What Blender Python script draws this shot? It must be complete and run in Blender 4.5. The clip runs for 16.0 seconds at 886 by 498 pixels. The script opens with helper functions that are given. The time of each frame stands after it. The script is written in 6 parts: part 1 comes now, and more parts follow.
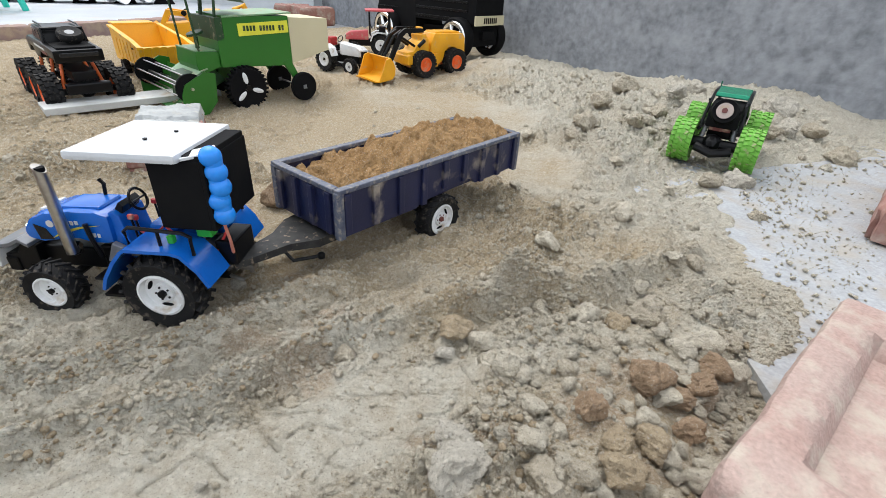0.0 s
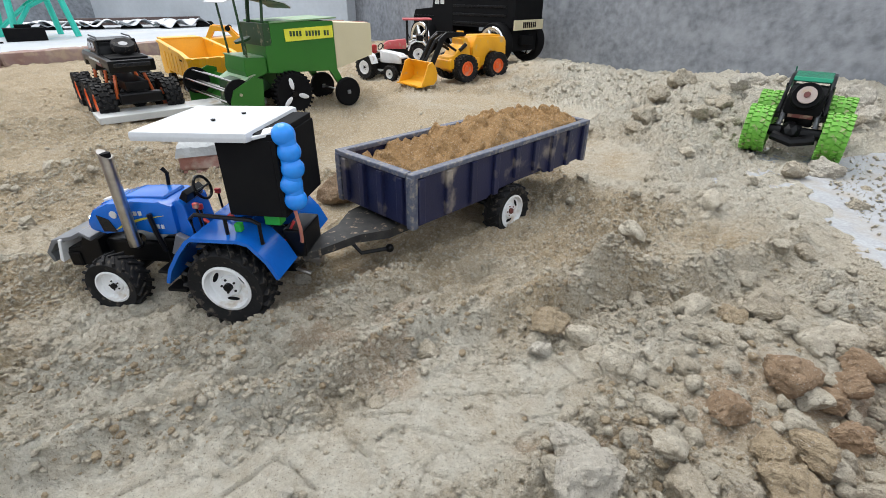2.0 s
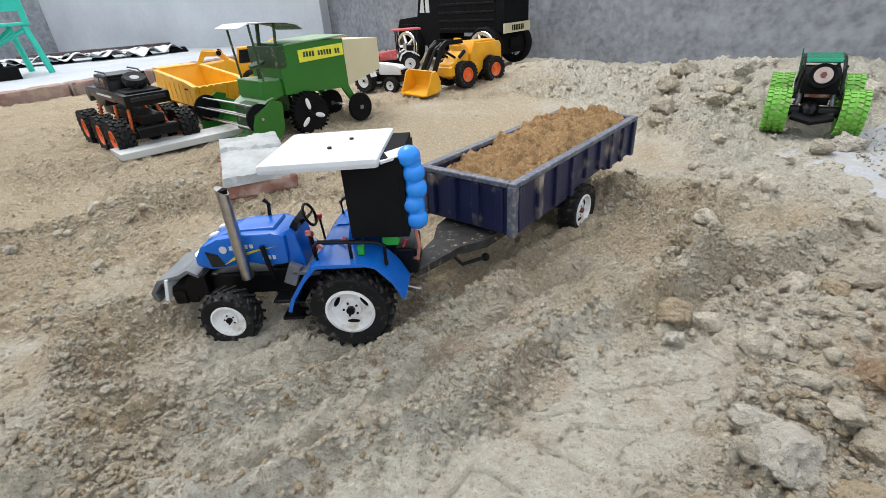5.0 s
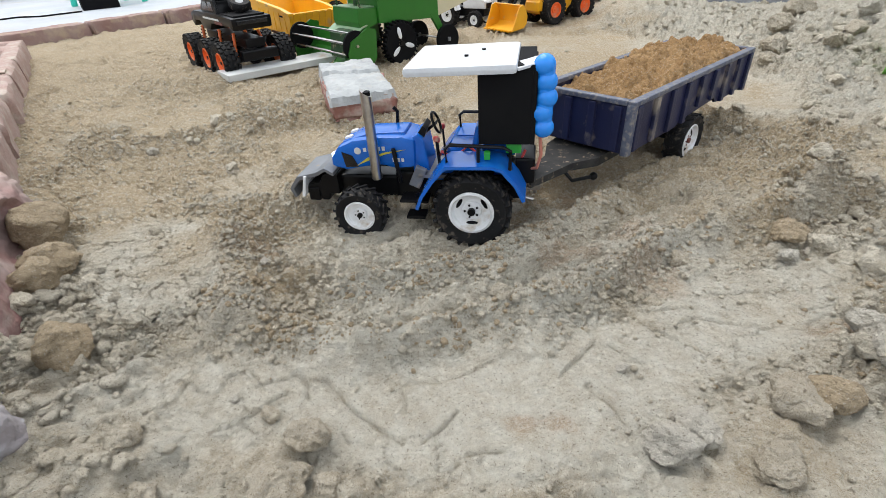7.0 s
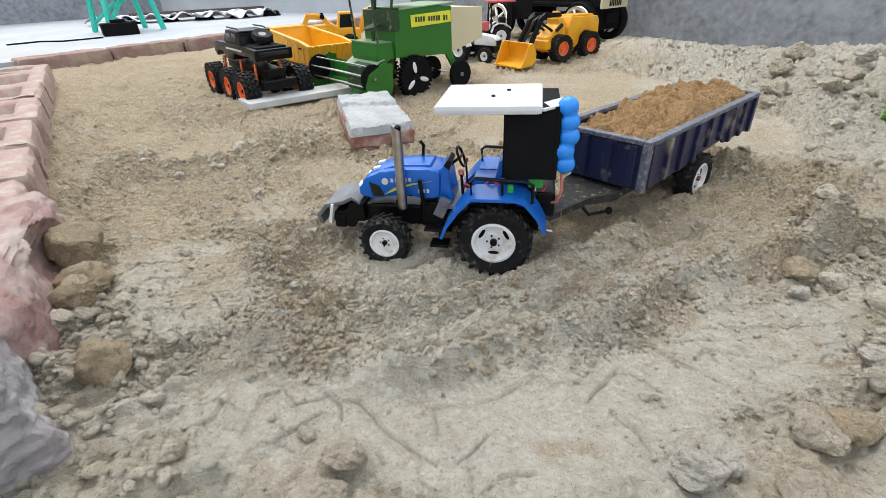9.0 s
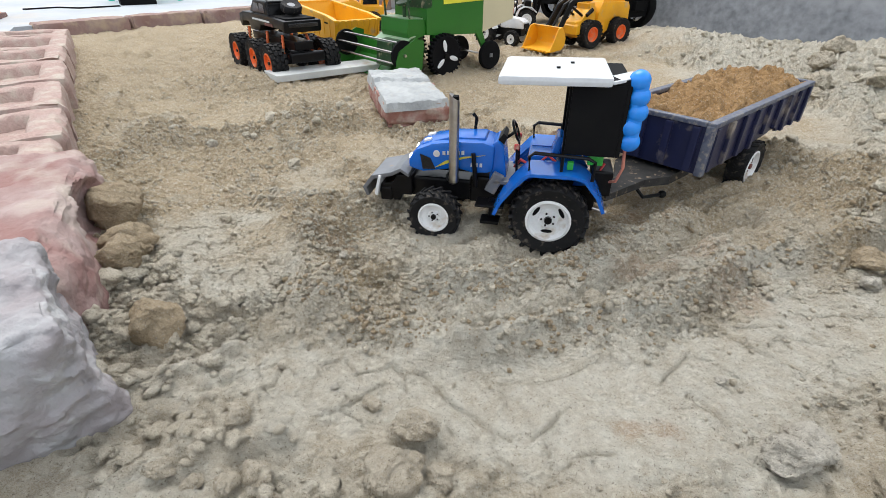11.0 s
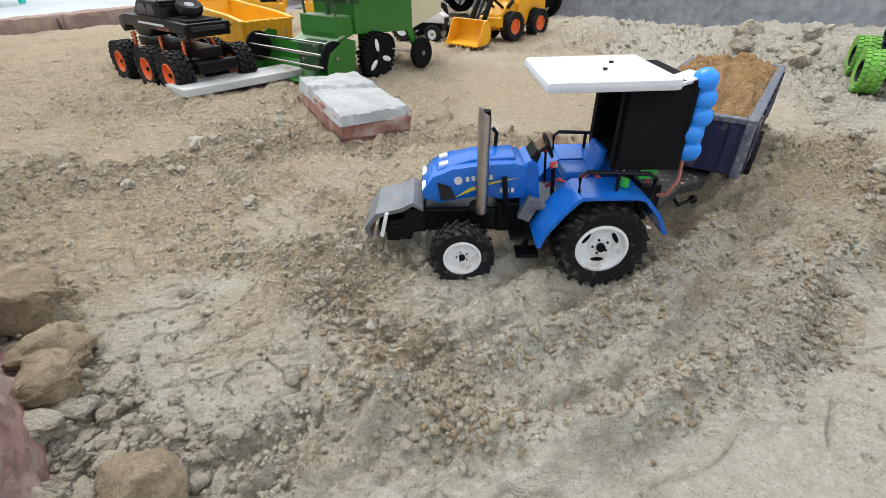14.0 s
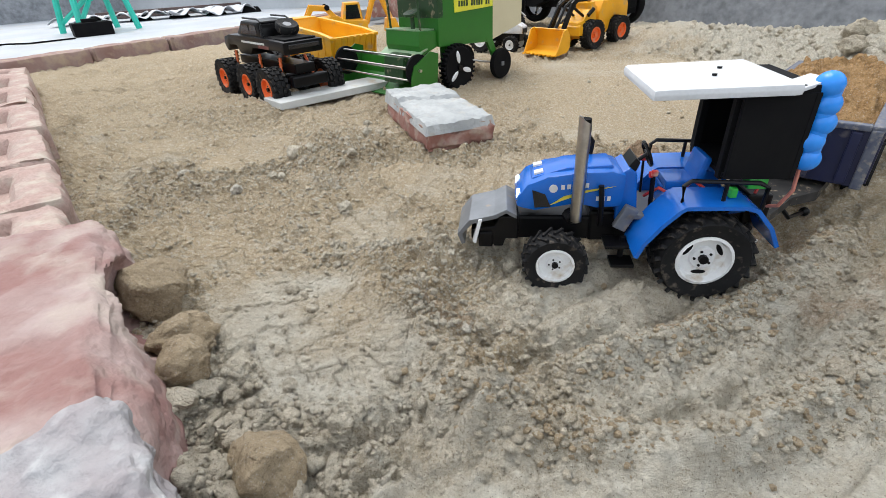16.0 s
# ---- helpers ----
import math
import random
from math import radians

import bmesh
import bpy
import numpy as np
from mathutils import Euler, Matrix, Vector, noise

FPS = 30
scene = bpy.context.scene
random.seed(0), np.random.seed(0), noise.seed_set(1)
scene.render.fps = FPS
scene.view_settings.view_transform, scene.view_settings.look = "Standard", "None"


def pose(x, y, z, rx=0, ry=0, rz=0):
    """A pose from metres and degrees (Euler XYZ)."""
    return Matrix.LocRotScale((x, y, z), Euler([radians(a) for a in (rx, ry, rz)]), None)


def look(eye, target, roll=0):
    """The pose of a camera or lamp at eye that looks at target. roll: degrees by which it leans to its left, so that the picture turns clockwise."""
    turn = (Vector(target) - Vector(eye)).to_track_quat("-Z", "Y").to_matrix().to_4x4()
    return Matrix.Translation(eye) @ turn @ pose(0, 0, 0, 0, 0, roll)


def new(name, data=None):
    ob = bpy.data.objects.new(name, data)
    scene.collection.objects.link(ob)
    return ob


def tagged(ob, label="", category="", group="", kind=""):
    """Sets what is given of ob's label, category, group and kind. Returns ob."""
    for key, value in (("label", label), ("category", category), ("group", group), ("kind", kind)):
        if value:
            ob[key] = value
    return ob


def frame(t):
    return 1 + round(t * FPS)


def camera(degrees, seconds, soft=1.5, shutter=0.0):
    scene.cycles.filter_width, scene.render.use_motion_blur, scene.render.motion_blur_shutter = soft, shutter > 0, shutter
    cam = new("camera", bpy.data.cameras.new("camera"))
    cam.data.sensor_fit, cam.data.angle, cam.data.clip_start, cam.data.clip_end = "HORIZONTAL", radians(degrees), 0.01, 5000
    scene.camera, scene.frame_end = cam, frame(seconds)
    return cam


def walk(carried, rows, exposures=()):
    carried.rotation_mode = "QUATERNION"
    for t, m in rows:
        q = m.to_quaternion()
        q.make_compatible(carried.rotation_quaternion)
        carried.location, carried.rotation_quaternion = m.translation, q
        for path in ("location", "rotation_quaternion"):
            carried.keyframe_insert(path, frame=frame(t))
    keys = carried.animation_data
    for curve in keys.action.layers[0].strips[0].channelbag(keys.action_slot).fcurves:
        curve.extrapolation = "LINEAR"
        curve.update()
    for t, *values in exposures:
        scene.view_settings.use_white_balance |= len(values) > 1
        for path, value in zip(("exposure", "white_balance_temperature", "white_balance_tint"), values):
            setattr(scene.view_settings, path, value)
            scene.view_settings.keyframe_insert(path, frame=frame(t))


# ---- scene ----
cam = camera(86.2, 16.0, 0.75)
PATH = [
    (0, (-0.003, 0.164, 0.468), (-0.117, 1.888, -0.54), 2.6),
    (0.5, (-0.018, 0.177, 0.451), (-0.184, 1.895, -0.559), 1.8),
    (1, (-0.043, 0.186, 0.42), (-0.241, 1.902, -0.587), 1.3),
    (1.5, (-0.062, 0.198, 0.407), (-0.312, 1.929, -0.563), 0.3),
    (2, (-0.081, 0.192, 0.402), (-0.316, 1.933, -0.553), 0.0),
    (2.5, (-0.127, 0.183, 0.418), (-0.313, 1.927, -0.543), -0.4),
    (3, (-0.171, 0.181, 0.424), (-0.28, 1.928, -0.543), 0.1),
    (3.5, (-0.231, 0.186, 0.435), (-0.25, 1.952, -0.503), 0.2),
    (4, (-0.273, 0.176, 0.421), (-0.397, 1.945, -0.504), -3.8),
    (4.2, (-0.264, 0.171, 0.425), (-0.431, 1.924, -0.523), -4.5),
    (6.3, (-0.26, 0.139, 0.393), (-0.374, 1.907, -0.536), -3.3),
    (6.5, (-0.29, 0.128, 0.387), (-0.469, 1.866, -0.586), -3.3),
    (7, (-0.349, 0.07, 0.399), (-0.707, 1.699, -0.704), -3.9),
    (7.5, (-0.332, 0.053, 0.408), (-0.618, 1.696, -0.696), -2.6),
    (8, (-0.376, 0.047, 0.409), (-0.656, 1.687, -0.702), -2.6),
    (8.5, (-0.378, 0.049, 0.415), (-0.661, 1.712, -0.658), -2.3),
    (9, (-0.38, 0.042, 0.417), (-0.741, 1.732, -0.59), -2.3),
    (9.5, (-0.378, 0.029, 0.407), (-0.753, 1.707, -0.614), -1.6),
    (10, (-0.379, 0.023, 0.409), (-0.806, 1.688, -0.614), -1.9),
    (10.2, (-0.387, 0.019, 0.407), (-0.819, 1.685, -0.613), -1.9),
    (12.3, (-0.559, 0.101, 0.363), (-0.714, 1.73, -0.787), 2.6),
    (12.5, (-0.564, 0.114, 0.359), (-0.678, 1.737, -0.804), 1.3),
    (13, (-0.583, 0.131, 0.349), (-0.612, 1.752, -0.821), 0.5),
    (13.5, (-0.62, 0.152, 0.369), (-0.574, 1.828, -0.721), 1.3),
    (14, (-0.642, 0.165, 0.379), (-0.633, 1.857, -0.686), -0.4),
    (14.5, (-0.636, 0.162, 0.377), (-0.78, 1.844, -0.696), -3.2),
    (15, (-0.64, 0.17, 0.381), (-0.851, 1.858, -0.672), -4.2),
    (15.5, (-0.657, 0.151, 0.383), (-0.894, 1.846, -0.653), -3.3),
    (16, (-0.68, 0.151, 0.382), (-0.938, 1.85, -0.642), -3.4),
]
walk(cam, [(t, look(eye, target, roll)) for t, eye, target, roll in PATH])

# ---- world, sun, exposure ----
world = bpy.data.worlds.new("world")
scene.world = world
world.use_nodes = True
wn = world.node_tree
sky = wn.nodes.new("ShaderNodeTexSky")
sky.sky_type, sky.sun_disc = "NISHITA", False
sky.sun_elevation, sky.sun_rotation = radians(65), radians(-38)
sky.air_density, sky.dust_density = 1.0, 3.0
soft_sky = wn.nodes.new("ShaderNodeMixRGB")
soft_sky.inputs[0].default_value = 0.75
soft_sky.inputs[2].default_value = (7.3, 7.7, 8.1, 1)
wn.links.new(sky.outputs[0], soft_sky.inputs[1])
wn.links.new(soft_sky.outputs[0], wn.nodes["Background"].inputs[0])
wn.nodes["Background"].inputs[1].default_value = 0.165
sun = new("sun", bpy.data.lights.new("sun", "SUN"))
sun.data.energy, sun.data.angle, sun.data.color = 1.5, radians(42), (1.0, 0.98, 0.94)
sun.matrix_world = look((-2.4, 3.6, 7.3), (-0.3, 0.9, 0.0))
scene.view_settings.exposure = 0.43


# ---- materials ----
def mat(name, col, rough=0.6, metal=0.0, col2=None, scale=25.0, bump=0.0, bscale=250.0, dust=0.0, dust_col=(0.42, 0.33, 0.23),
        lo=0.35, hi=0.65, detail=5.0, spec=0.5, grain=0.35, dark=0.9, light=1.08):
    m = bpy.data.materials.new(name)
    m.use_nodes = True
    t = m.node_tree
    n, link = t.nodes, t.links.new
    b = n["Principled BSDF"]
    b.inputs["Roughness"].default_value, b.inputs["Metallic"].default_value = rough, metal
    b.inputs["Specular IOR Level"].default_value = spec
    co = n.new("ShaderNodeTexCoord")

    def noisy(s, d=detail):
        q = n.new("ShaderNodeTexNoise")
        q.inputs["Scale"].default_value, q.inputs["Detail"].default_value = s, d
        link(co.outputs["Object"], q.inputs["Vector"])
        return q.outputs["Fac"]

    def spread(src, a, c):
        q = n.new("ShaderNodeMapRange")
        q.inputs["From Min"].default_value, q.inputs["From Max"].default_value = a, c
        link(src, q.inputs["Value"])
        return q.outputs["Result"]

    def mixed(f, a, c):
        q = n.new("ShaderNodeMixRGB")
        for k, v in ((0, f), (1, a), (2, c)):
            if isinstance(v, tuple):
                q.inputs[k].default_value = (*v, 1)
            else:
                link(v, q.inputs[k])
        return q.outputs[0]

    c2 = col2 or tuple(0.82 * v for v in col)
    out = mixed(spread(noisy(scale), lo, hi), col, c2)
    fine = noisy(bscale, 9.0)
    shade = mixed(spread(fine, 0.3, 0.7), tuple(dark * v for v in col), tuple(min(1, light * v) for v in col))
    q = n.new("ShaderNodeMixRGB")
    q.inputs[0].default_value = grain
    link(out, q.inputs[1]), link(shade, q.inputs[2])
    out = q.outputs[0]
    if dust:
        d = spread(noisy(scale * 1.7, 8.0), 0.62 - 0.3 * dust, 0.78 - 0.12 * dust)
        out = mixed(d, out, dust_col)
        rr = n.new("ShaderNodeMapRange")
        rr.inputs["To Min"].default_value, rr.inputs["To Max"].default_value = rough, max(rough, 0.85)
        link(d, rr.inputs["Value"]), link(rr.outputs["Result"], b.inputs["Roughness"])
    link(out, b.inputs["Base Color"])
    if bump:
        bp = n.new("ShaderNodeBump")
        bp.inputs["Strength"].default_value, bp.inputs["Distance"].default_value = 0.6, bump
        link(fine, bp.inputs["Height"]), link(bp.outputs["Normal"], b.inputs["Normal"])
    return m


def glow(name, col, strength):
    m = bpy.data.materials.new(name)
    m.use_nodes = True
    b = m.node_tree.nodes["Principled BSDF"]
    b.inputs["Base Color"].default_value = (*col, 1)
    b.inputs["Emission Color"].default_value = (*col, 1)
    b.inputs["Emission Strength"].default_value = strength
    return m


BLUE = mat("blue paint", (0.006, 0.12, 0.50), 0.22, col2=(0.006, 0.10, 0.43))
NAVY = mat("navy paint", (0.008, 0.011, 0.042), 0.45, col2=(0.012, 0.016, 0.06), scale=12, bump=0.0006, dust=0.22, dust_col=(0.34, 0.29, 0.23))
NAVY_RIM = mat("worn navy edge", (0.06, 0.07, 0.11), 0.5, col2=(0.15, 0.16, 0.185), scale=80, dust=0.35, dust_col=(0.3, 0.27, 0.23))
WHITE = mat("white plastic", (0.78, 0.79, 0.8), 0.35, col2=(0.66, 0.66, 0.65), dust=0.12)
FOAM = mat("white foam board", (0.6, 0.615, 0.635), 0.6, col2=(0.54, 0.555, 0.57), bump=0.0004)
BLACK = mat("black plastic", (0.004, 0.004, 0.005), 0.3, col2=(0.007, 0.007, 0.007), spec=0.2)
MATTE = mat("matte black board", (0.004, 0.004, 0.005), 0.75, col2=(0.007, 0.007, 0.007), bump=0.0003, spec=0.12)
RUBBER = mat("black rubber", (0.008, 0.008, 0.009), 0.7, col2=(0.014, 0.014, 0.014), scale=60, bump=0.0006, dust=0.16, dust_col=(0.12, 0.1, 0.08), spec=0.2)
STEEL = mat("brushed steel tube", (0.55, 0.53, 0.5), 0.28, 1.0, col2=(0.36, 0.33, 0.3), scale=60)
GREY = mat("grey sheet metal", (0.2, 0.21, 0.225), 0.45, 0.4, col2=(0.13, 0.135, 0.145), dust=0.12)
CHROME = mat("chrome plastic", (0.8, 0.8, 0.8), 0.15, 1.0)
BALLOON = mat("glossy blue plastic", (0.015, 0.25, 0.80), 0.22, col2=(0.012, 0.2, 0.7))
RED = mat("red paint", (0.5, 0.03, 0.03), 0.4, col2=(0.4, 0.03, 0.03), dust=0.2)
ORANGE = mat("orange plastic", (0.85, 0.16, 0.03), 0.4, col2=(0.7, 0.12, 0.03), dust=0.2)
YELLOW = mat("yellow plastic", (0.82, 0.42, 0.012), 0.38, col2=(0.72, 0.34, 0.012), scale=10, dust=0.12)
LOADER = mat("loader yellow", (0.80, 0.38, 0.01), 0.4, col2=(0.68, 0.3, 0.01), scale=12, dust=0.15)
MAROON = mat("maroon paint", (0.13, 0.03, 0.025), 0.5, dust=0.3)
GREEN = mat("green paint", (0.022, 0.15, 0.014), 0.35, col2=(0.018, 0.125, 0.012), scale=9)
DKGREEN = mat("dark green paint", (0.012, 0.05, 0.012), 0.5, dust=0.15)
PALEGREEN = mat("pale green sheet", (0.2, 0.33, 0.18), 0.45, dust=0.3)
CREAM = mat("cream card", (0.6, 0.54, 0.36), 0.6, col2=(0.54, 0.48, 0.31), scale=8)
LABEL = mat("yellow label", (0.75, 0.72, 0.05), 0.5)
LIME = mat("lime rubber", (0.15, 0.42, 0.045), 0.65, col2=(0.11, 0.32, 0.035), scale=50, bump=0.0006, dust=0.25)
TEAL = mat("metallic green", (0.02, 0.27, 0.15), 0.25, 0.5)
CHAIR = mat("turquoise plastic", (0.03, 0.55, 0.42), 0.4, col2=(0.025, 0.48, 0.37))
DECAL = mat("pale decal", (0.6, 0.62, 0.6), 0.5)
GOLD = mat("yellow decal", (0.55, 0.5, 0.05), 0.5)
GLASS_DARK = mat("dark window plastic", (0.01, 0.011, 0.013), 0.12)
LED = glow("led lamp", (0.75, 0.88, 1.0), 3.0)
PLASTER = mat("grey cement plaster", (0.275, 0.285, 0.305), 0.92, col2=(0.175, 0.185, 0.2), scale=4.5, bump=0.006, bscale=26, dust=0.32,
              dust_col=(0.35, 0.36, 0.38), lo=0.38, hi=0.62, detail=12, grain=0.6, dark=0.55, light=1.35)
LIMEWASH = mat("pale limewashed plaster", (0.56, 0.58, 0.6), 0.9, col2=(0.42, 0.44, 0.46), scale=2.2, bump=0.003, bscale=30, lo=0.3, hi=0.7, detail=9)
CONCRETE = mat("pale concrete floor", (0.36, 0.37, 0.385), 0.85, col2=(0.27, 0.275, 0.28), scale=9, bump=0.002, bscale=140, dust=0.5, dust_col=(0.33, 0.30, 0.255), detail=12, grain=0.5, dark=0.7, light=1.2)
TERRACE = mat("limewashed floor", (0.48, 0.505, 0.54), 0.8, col2=(0.37, 0.39, 0.41), scale=2.5, bump=0.0015, bscale=60, dust=0.2, dust_col=(0.5, 0.47, 0.43), detail=9)
BRICK = mat("pale red brick", (0.37, 0.25, 0.215), 0.92, col2=(0.42, 0.335, 0.295), scale=16, bump=0.004, bscale=190, dust=0.45, dust_col=(0.45, 0.39, 0.325), detail=12, grain=0.5, dark=0.65, light=1.2)
BLOCK = mat("worn red block", (0.25, 0.135, 0.12), 0.92, col2=(0.42, 0.35, 0.325), scale=9, lo=0.4, hi=0.6, bump=0.010, bscale=70, dust=0.45, dust_col=(0.42, 0.35, 0.3), detail=10)
BRICK_RED = mat("red brick", (0.27, 0.12, 0.095), 0.92, col2=(0.34, 0.21, 0.175), scale=14, bump=0.007, bscale=70, dust=0.4, dust_col=(0.42, 0.36, 0.3), detail=10)
CURB = mat("dusty brick curb", (0.25, 0.15, 0.13), 0.92, col2=(0.34, 0.26, 0.23), scale=9, bump=0.006, bscale=60, dust=0.4, detail=10)
MORTAR = mat("pale mortar crust", (0.42, 0.43, 0.425), 0.92, col2=(0.24, 0.255, 0.26), scale=14, bump=0.006, bscale=70, dust=0.25, dust_col=(0.4, 0.37, 0.32), detail=10)
MARBLE = mat("grey stone strip", (0.44, 0.45, 0.44), 0.5, col2=(0.58, 0.59, 0.575), scale=9, bump=0.0005, dust=0.08)
BLUEROCK = mat("pale bluish stone", (0.36, 0.355, 0.36), 0.88, col2=(0.25, 0.205, 0.21), scale=22, bump=0.014, bscale=60, dust=0.25, dust_col=(0.5, 0.5, 0.5), detail=10)


def sand_material(name, brown, grey, attribute=True):
    m = bpy.data.materials.new(name)
    m.use_nodes = True
    t = m.node_tree
    n, link = t.nodes, t.links.new
    b = n["Principled BSDF"]
    b.inputs["Roughness"].default_value = 0.95
    b.inputs["Specular IOR Level"].default_value = 0.2
    co = n.new("ShaderNodeTexCoord")

    def noisy(s, d):
        q = n.new("ShaderNodeTexNoise")
        q.inputs["Scale"].default_value, q.inputs["Detail"].default_value, q.inputs["Roughness"].default_value = s, d, 0.62
        link(co.outputs["Object"], q.inputs["Vector"])
        return q.outputs["Fac"]

    def mixed(f, a, c, kind="MIX"):
        q = n.new("ShaderNodeMixRGB")
        q.blend_type = kind
        for k, v in ((0, f), (1, a), (2, c)):
            if isinstance(v, tuple):
                q.inputs[k].default_value = (*v, 1)
            elif isinstance(v, float):
                q.inputs[k].default_value = v
            else:
                link(v, q.inputs[k])
        return q.outputs[0]

    def spread(src, a, c, lo=0.0, hi=1.0):
        q = n.new("ShaderNodeMapRange")
        q.inputs["From Min"].default_value, q.inputs["From Max"].default_value = a, c
        q.inputs["To Min"].default_value, q.inputs["To Max"].default_value = lo, hi
        link(src, q.inputs["Value"])
        return q.outputs["Result"]

    patch = noisy(7.0, 8.0)
    if attribute:
        at = n.new("ShaderNodeAttribute")
        at.attribute_name = "earth"
        add = n.new("ShaderNodeMath")
        add.operation = "ADD"
        link(at.outputs["Fac"], add.inputs[0]), link(spread(patch, 0.25, 0.75, -0.35, 0.35), add.inputs[1])
        f = spread(add.outputs[0], 0.1, 0.9)
    else:
        f = spread(patch, 0.3, 0.7)
    out = mixed(f, grey, brown)
    if attribute:
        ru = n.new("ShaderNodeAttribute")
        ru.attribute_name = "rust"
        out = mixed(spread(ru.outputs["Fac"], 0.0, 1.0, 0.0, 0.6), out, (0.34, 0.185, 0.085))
    out = mixed(spread(noisy(55.0, 8.0), 0.38, 0.72, 0.0, 0.6), out, tuple(0.7 * v for v in brown))
    mottle = noisy(150.0, 6.0)
    out = mixed(spread(mottle, 0.52, 0.74, 0.0, 0.36), out, mixed(0.5, out, tuple(0.42 * v for v in brown)))
    out = mixed(spread(mottle, 0.48, 0.3, 0.0, 0.7), out, tuple(1.28 * v for v in grey))
    grain = noisy(900.0, 4.0)
    speck = noisy(420.0, 2.0)
    out = mixed(spread(grain, 0.35, 0.65, 0.0, 0.75), out, mixed(0.6, out, tuple(1.4 * v for v in grey)))
    out = mixed(spread(speck, 0.61, 0.68, 0.0, 0.55), out, (0.62, 0.59, 0.53))
    out = mixed(spread(speck, 0.39, 0.31, 0.0, 0.6), out, (0.15, 0.115, 0.08))
    link(out, b.inputs["Base Color"])
    h = n.new("ShaderNodeMath")
    h.operation = "ADD"
    link(spread(noisy(140.0, 7.0), 0.0, 1.0, 0.0, 2.6), h.inputs[0]), link(grain, h.inputs[1])
    bp = n.new("ShaderNodeBump")
    bp.inputs["Strength"].default_value, bp.inputs["Distance"].default_value = 1.0, 0.0048
    link(h.outputs[0], bp.inputs["Height"]), link(bp.outputs["Normal"], b.inputs["Normal"])
    return m


SAND = sand_material("sand bed", (0.42, 0.30, 0.16), (0.575, 0.54, 0.455))
LOAD = sand_material("brown sand load", (0.36, 0.205, 0.085), (0.47, 0.295, 0.14), False)
ROCK = sand_material("buff stone", (0.42, 0.34, 0.235), (0.53, 0.475, 0.38), False)
CLOD = sand_material("earth clod", (0.39, 0.295, 0.185), (0.48, 0.385, 0.265), False)
REDCLOD = sand_material("rusty earth clod", (0.31, 0.205, 0.125), (0.41, 0.29, 0.19), False)
PALEROCK = sand_material("pale lime stone", (0.5, 0.44, 0.35), (0.62, 0.58, 0.5), False)
LUMP = sand_material("sand lumps", (0.485, 0.40, 0.28), (0.60, 0.555, 0.46), False)


# ---- mesh builders ----
def part(name, bm, material, parent=None, label="", smooth=False):
    me = bpy.data.meshes.new(name)
    bmesh.ops.recalc_face_normals(bm, faces=bm.faces[:])
    bm.to_mesh(me)
    bm.free()
    me.materials.append(material)
    if smooth:
        for p in me.polygons:
            p.use_smooth = True
        me.set_sharp_from_angle(angle=radians(38))
    ob = new(name, me)
    if parent:
        ob.parent = parent
    if label:
        tagged(ob, label)
    return ob


def thing(name, m, label, category, group=""):
    ob = new(name)
    ob.empty_display_size = 0.02
    ob.matrix_world = m
    return tagged(ob, label, category, group)


def box(cx, cy, cz, sx, sy, sz, bevel=0.0, turn=(0, 0, 0), bm=None, taper=1.0):
    bm = bm or bmesh.new()
    made = bmesh.ops.create_cube(bm, size=1.0)["verts"]
    for v in made:
        k = taper if v.co.z > 0 else 1.0
        v.co = Vector((v.co.x * sx * k, v.co.y * sy * k, v.co.z * sz))
    if bevel:
        edges = {e for v in made for e in v.link_edges}
        made = list({v for f in bmesh.ops.bevel(bm, geom=list(edges), offset=bevel, segments=2, affect="EDGES", profile=0.6)["faces"] for v in f.verts}
                    | {v for v in made if v.is_valid})
    bmesh.ops.transform(bm, matrix=pose(cx, cy, cz, *turn), verts=made)
    return bm


def rod(p, q, r, r2=None, seg=12, bm=None):
    bm = bm or bmesh.new()
    p, q = Vector(p), Vector(q)
    m = Matrix.Translation((p + q) / 2) @ (q - p).to_track_quat("Z", "Y").to_matrix().to_4x4()
    bmesh.ops.create_cone(bm, cap_ends=True, segments=seg, radius1=r, radius2=r if r2 is None else r2, depth=(q - p).length, matrix=m)
    return bm


def tube(pts, r, seg=8, bm=None):
    bm = bm or bmesh.new()
    pts = [Vector(p) for p in pts]
    rings = []
    for i, p in enumerate(pts):
        d = (pts[min(i + 1, len(pts) - 1)] - pts[max(i - 1, 0)]).normalized()
        q = d.to_track_quat("Z", "Y")
        rings.append([bm.verts.new(p + q @ Vector((r * math.cos(a), r * math.sin(a), 0))) for a in [2 * math.pi * k / seg for k in range(seg)]])
    for a, b in zip(rings, rings[1:]):
        for k in range(seg):
            bm.faces.new((a[k], a[(k + 1) % seg], b[(k + 1) % seg], b[k]))
    bm.faces.new(rings[0]), bm.faces.new(rings[-1])
    return bm


def prism(profile, y0, y1, bevel=0.0, bm=None):
    """A polygon of (x, z) drawn out from y0 to y1."""
    bm = bm or bmesh.new()
    a = [bm.verts.new((x, y0, z)) for x, z in profile]
    b = [bm.verts.new((x, y1, z)) for x, z in profile]
    faces = [bm.faces.new(a), bm.faces.new(b)]
    for k in range(len(a)):
        faces.append(bm.faces.new((a[k], a[(k + 1) % len(a)], b[(k + 1) % len(a)], b[k])))
    bmesh.ops.recalc_face_normals(bm, faces=faces)
    if bevel:
        edges = {e for v in a + b for e in v.link_edges}
        bmesh.ops.bevel(bm, geom=list(edges), offset=bevel, segments=2, affect="EDGES", profile=0.6)
    return bm


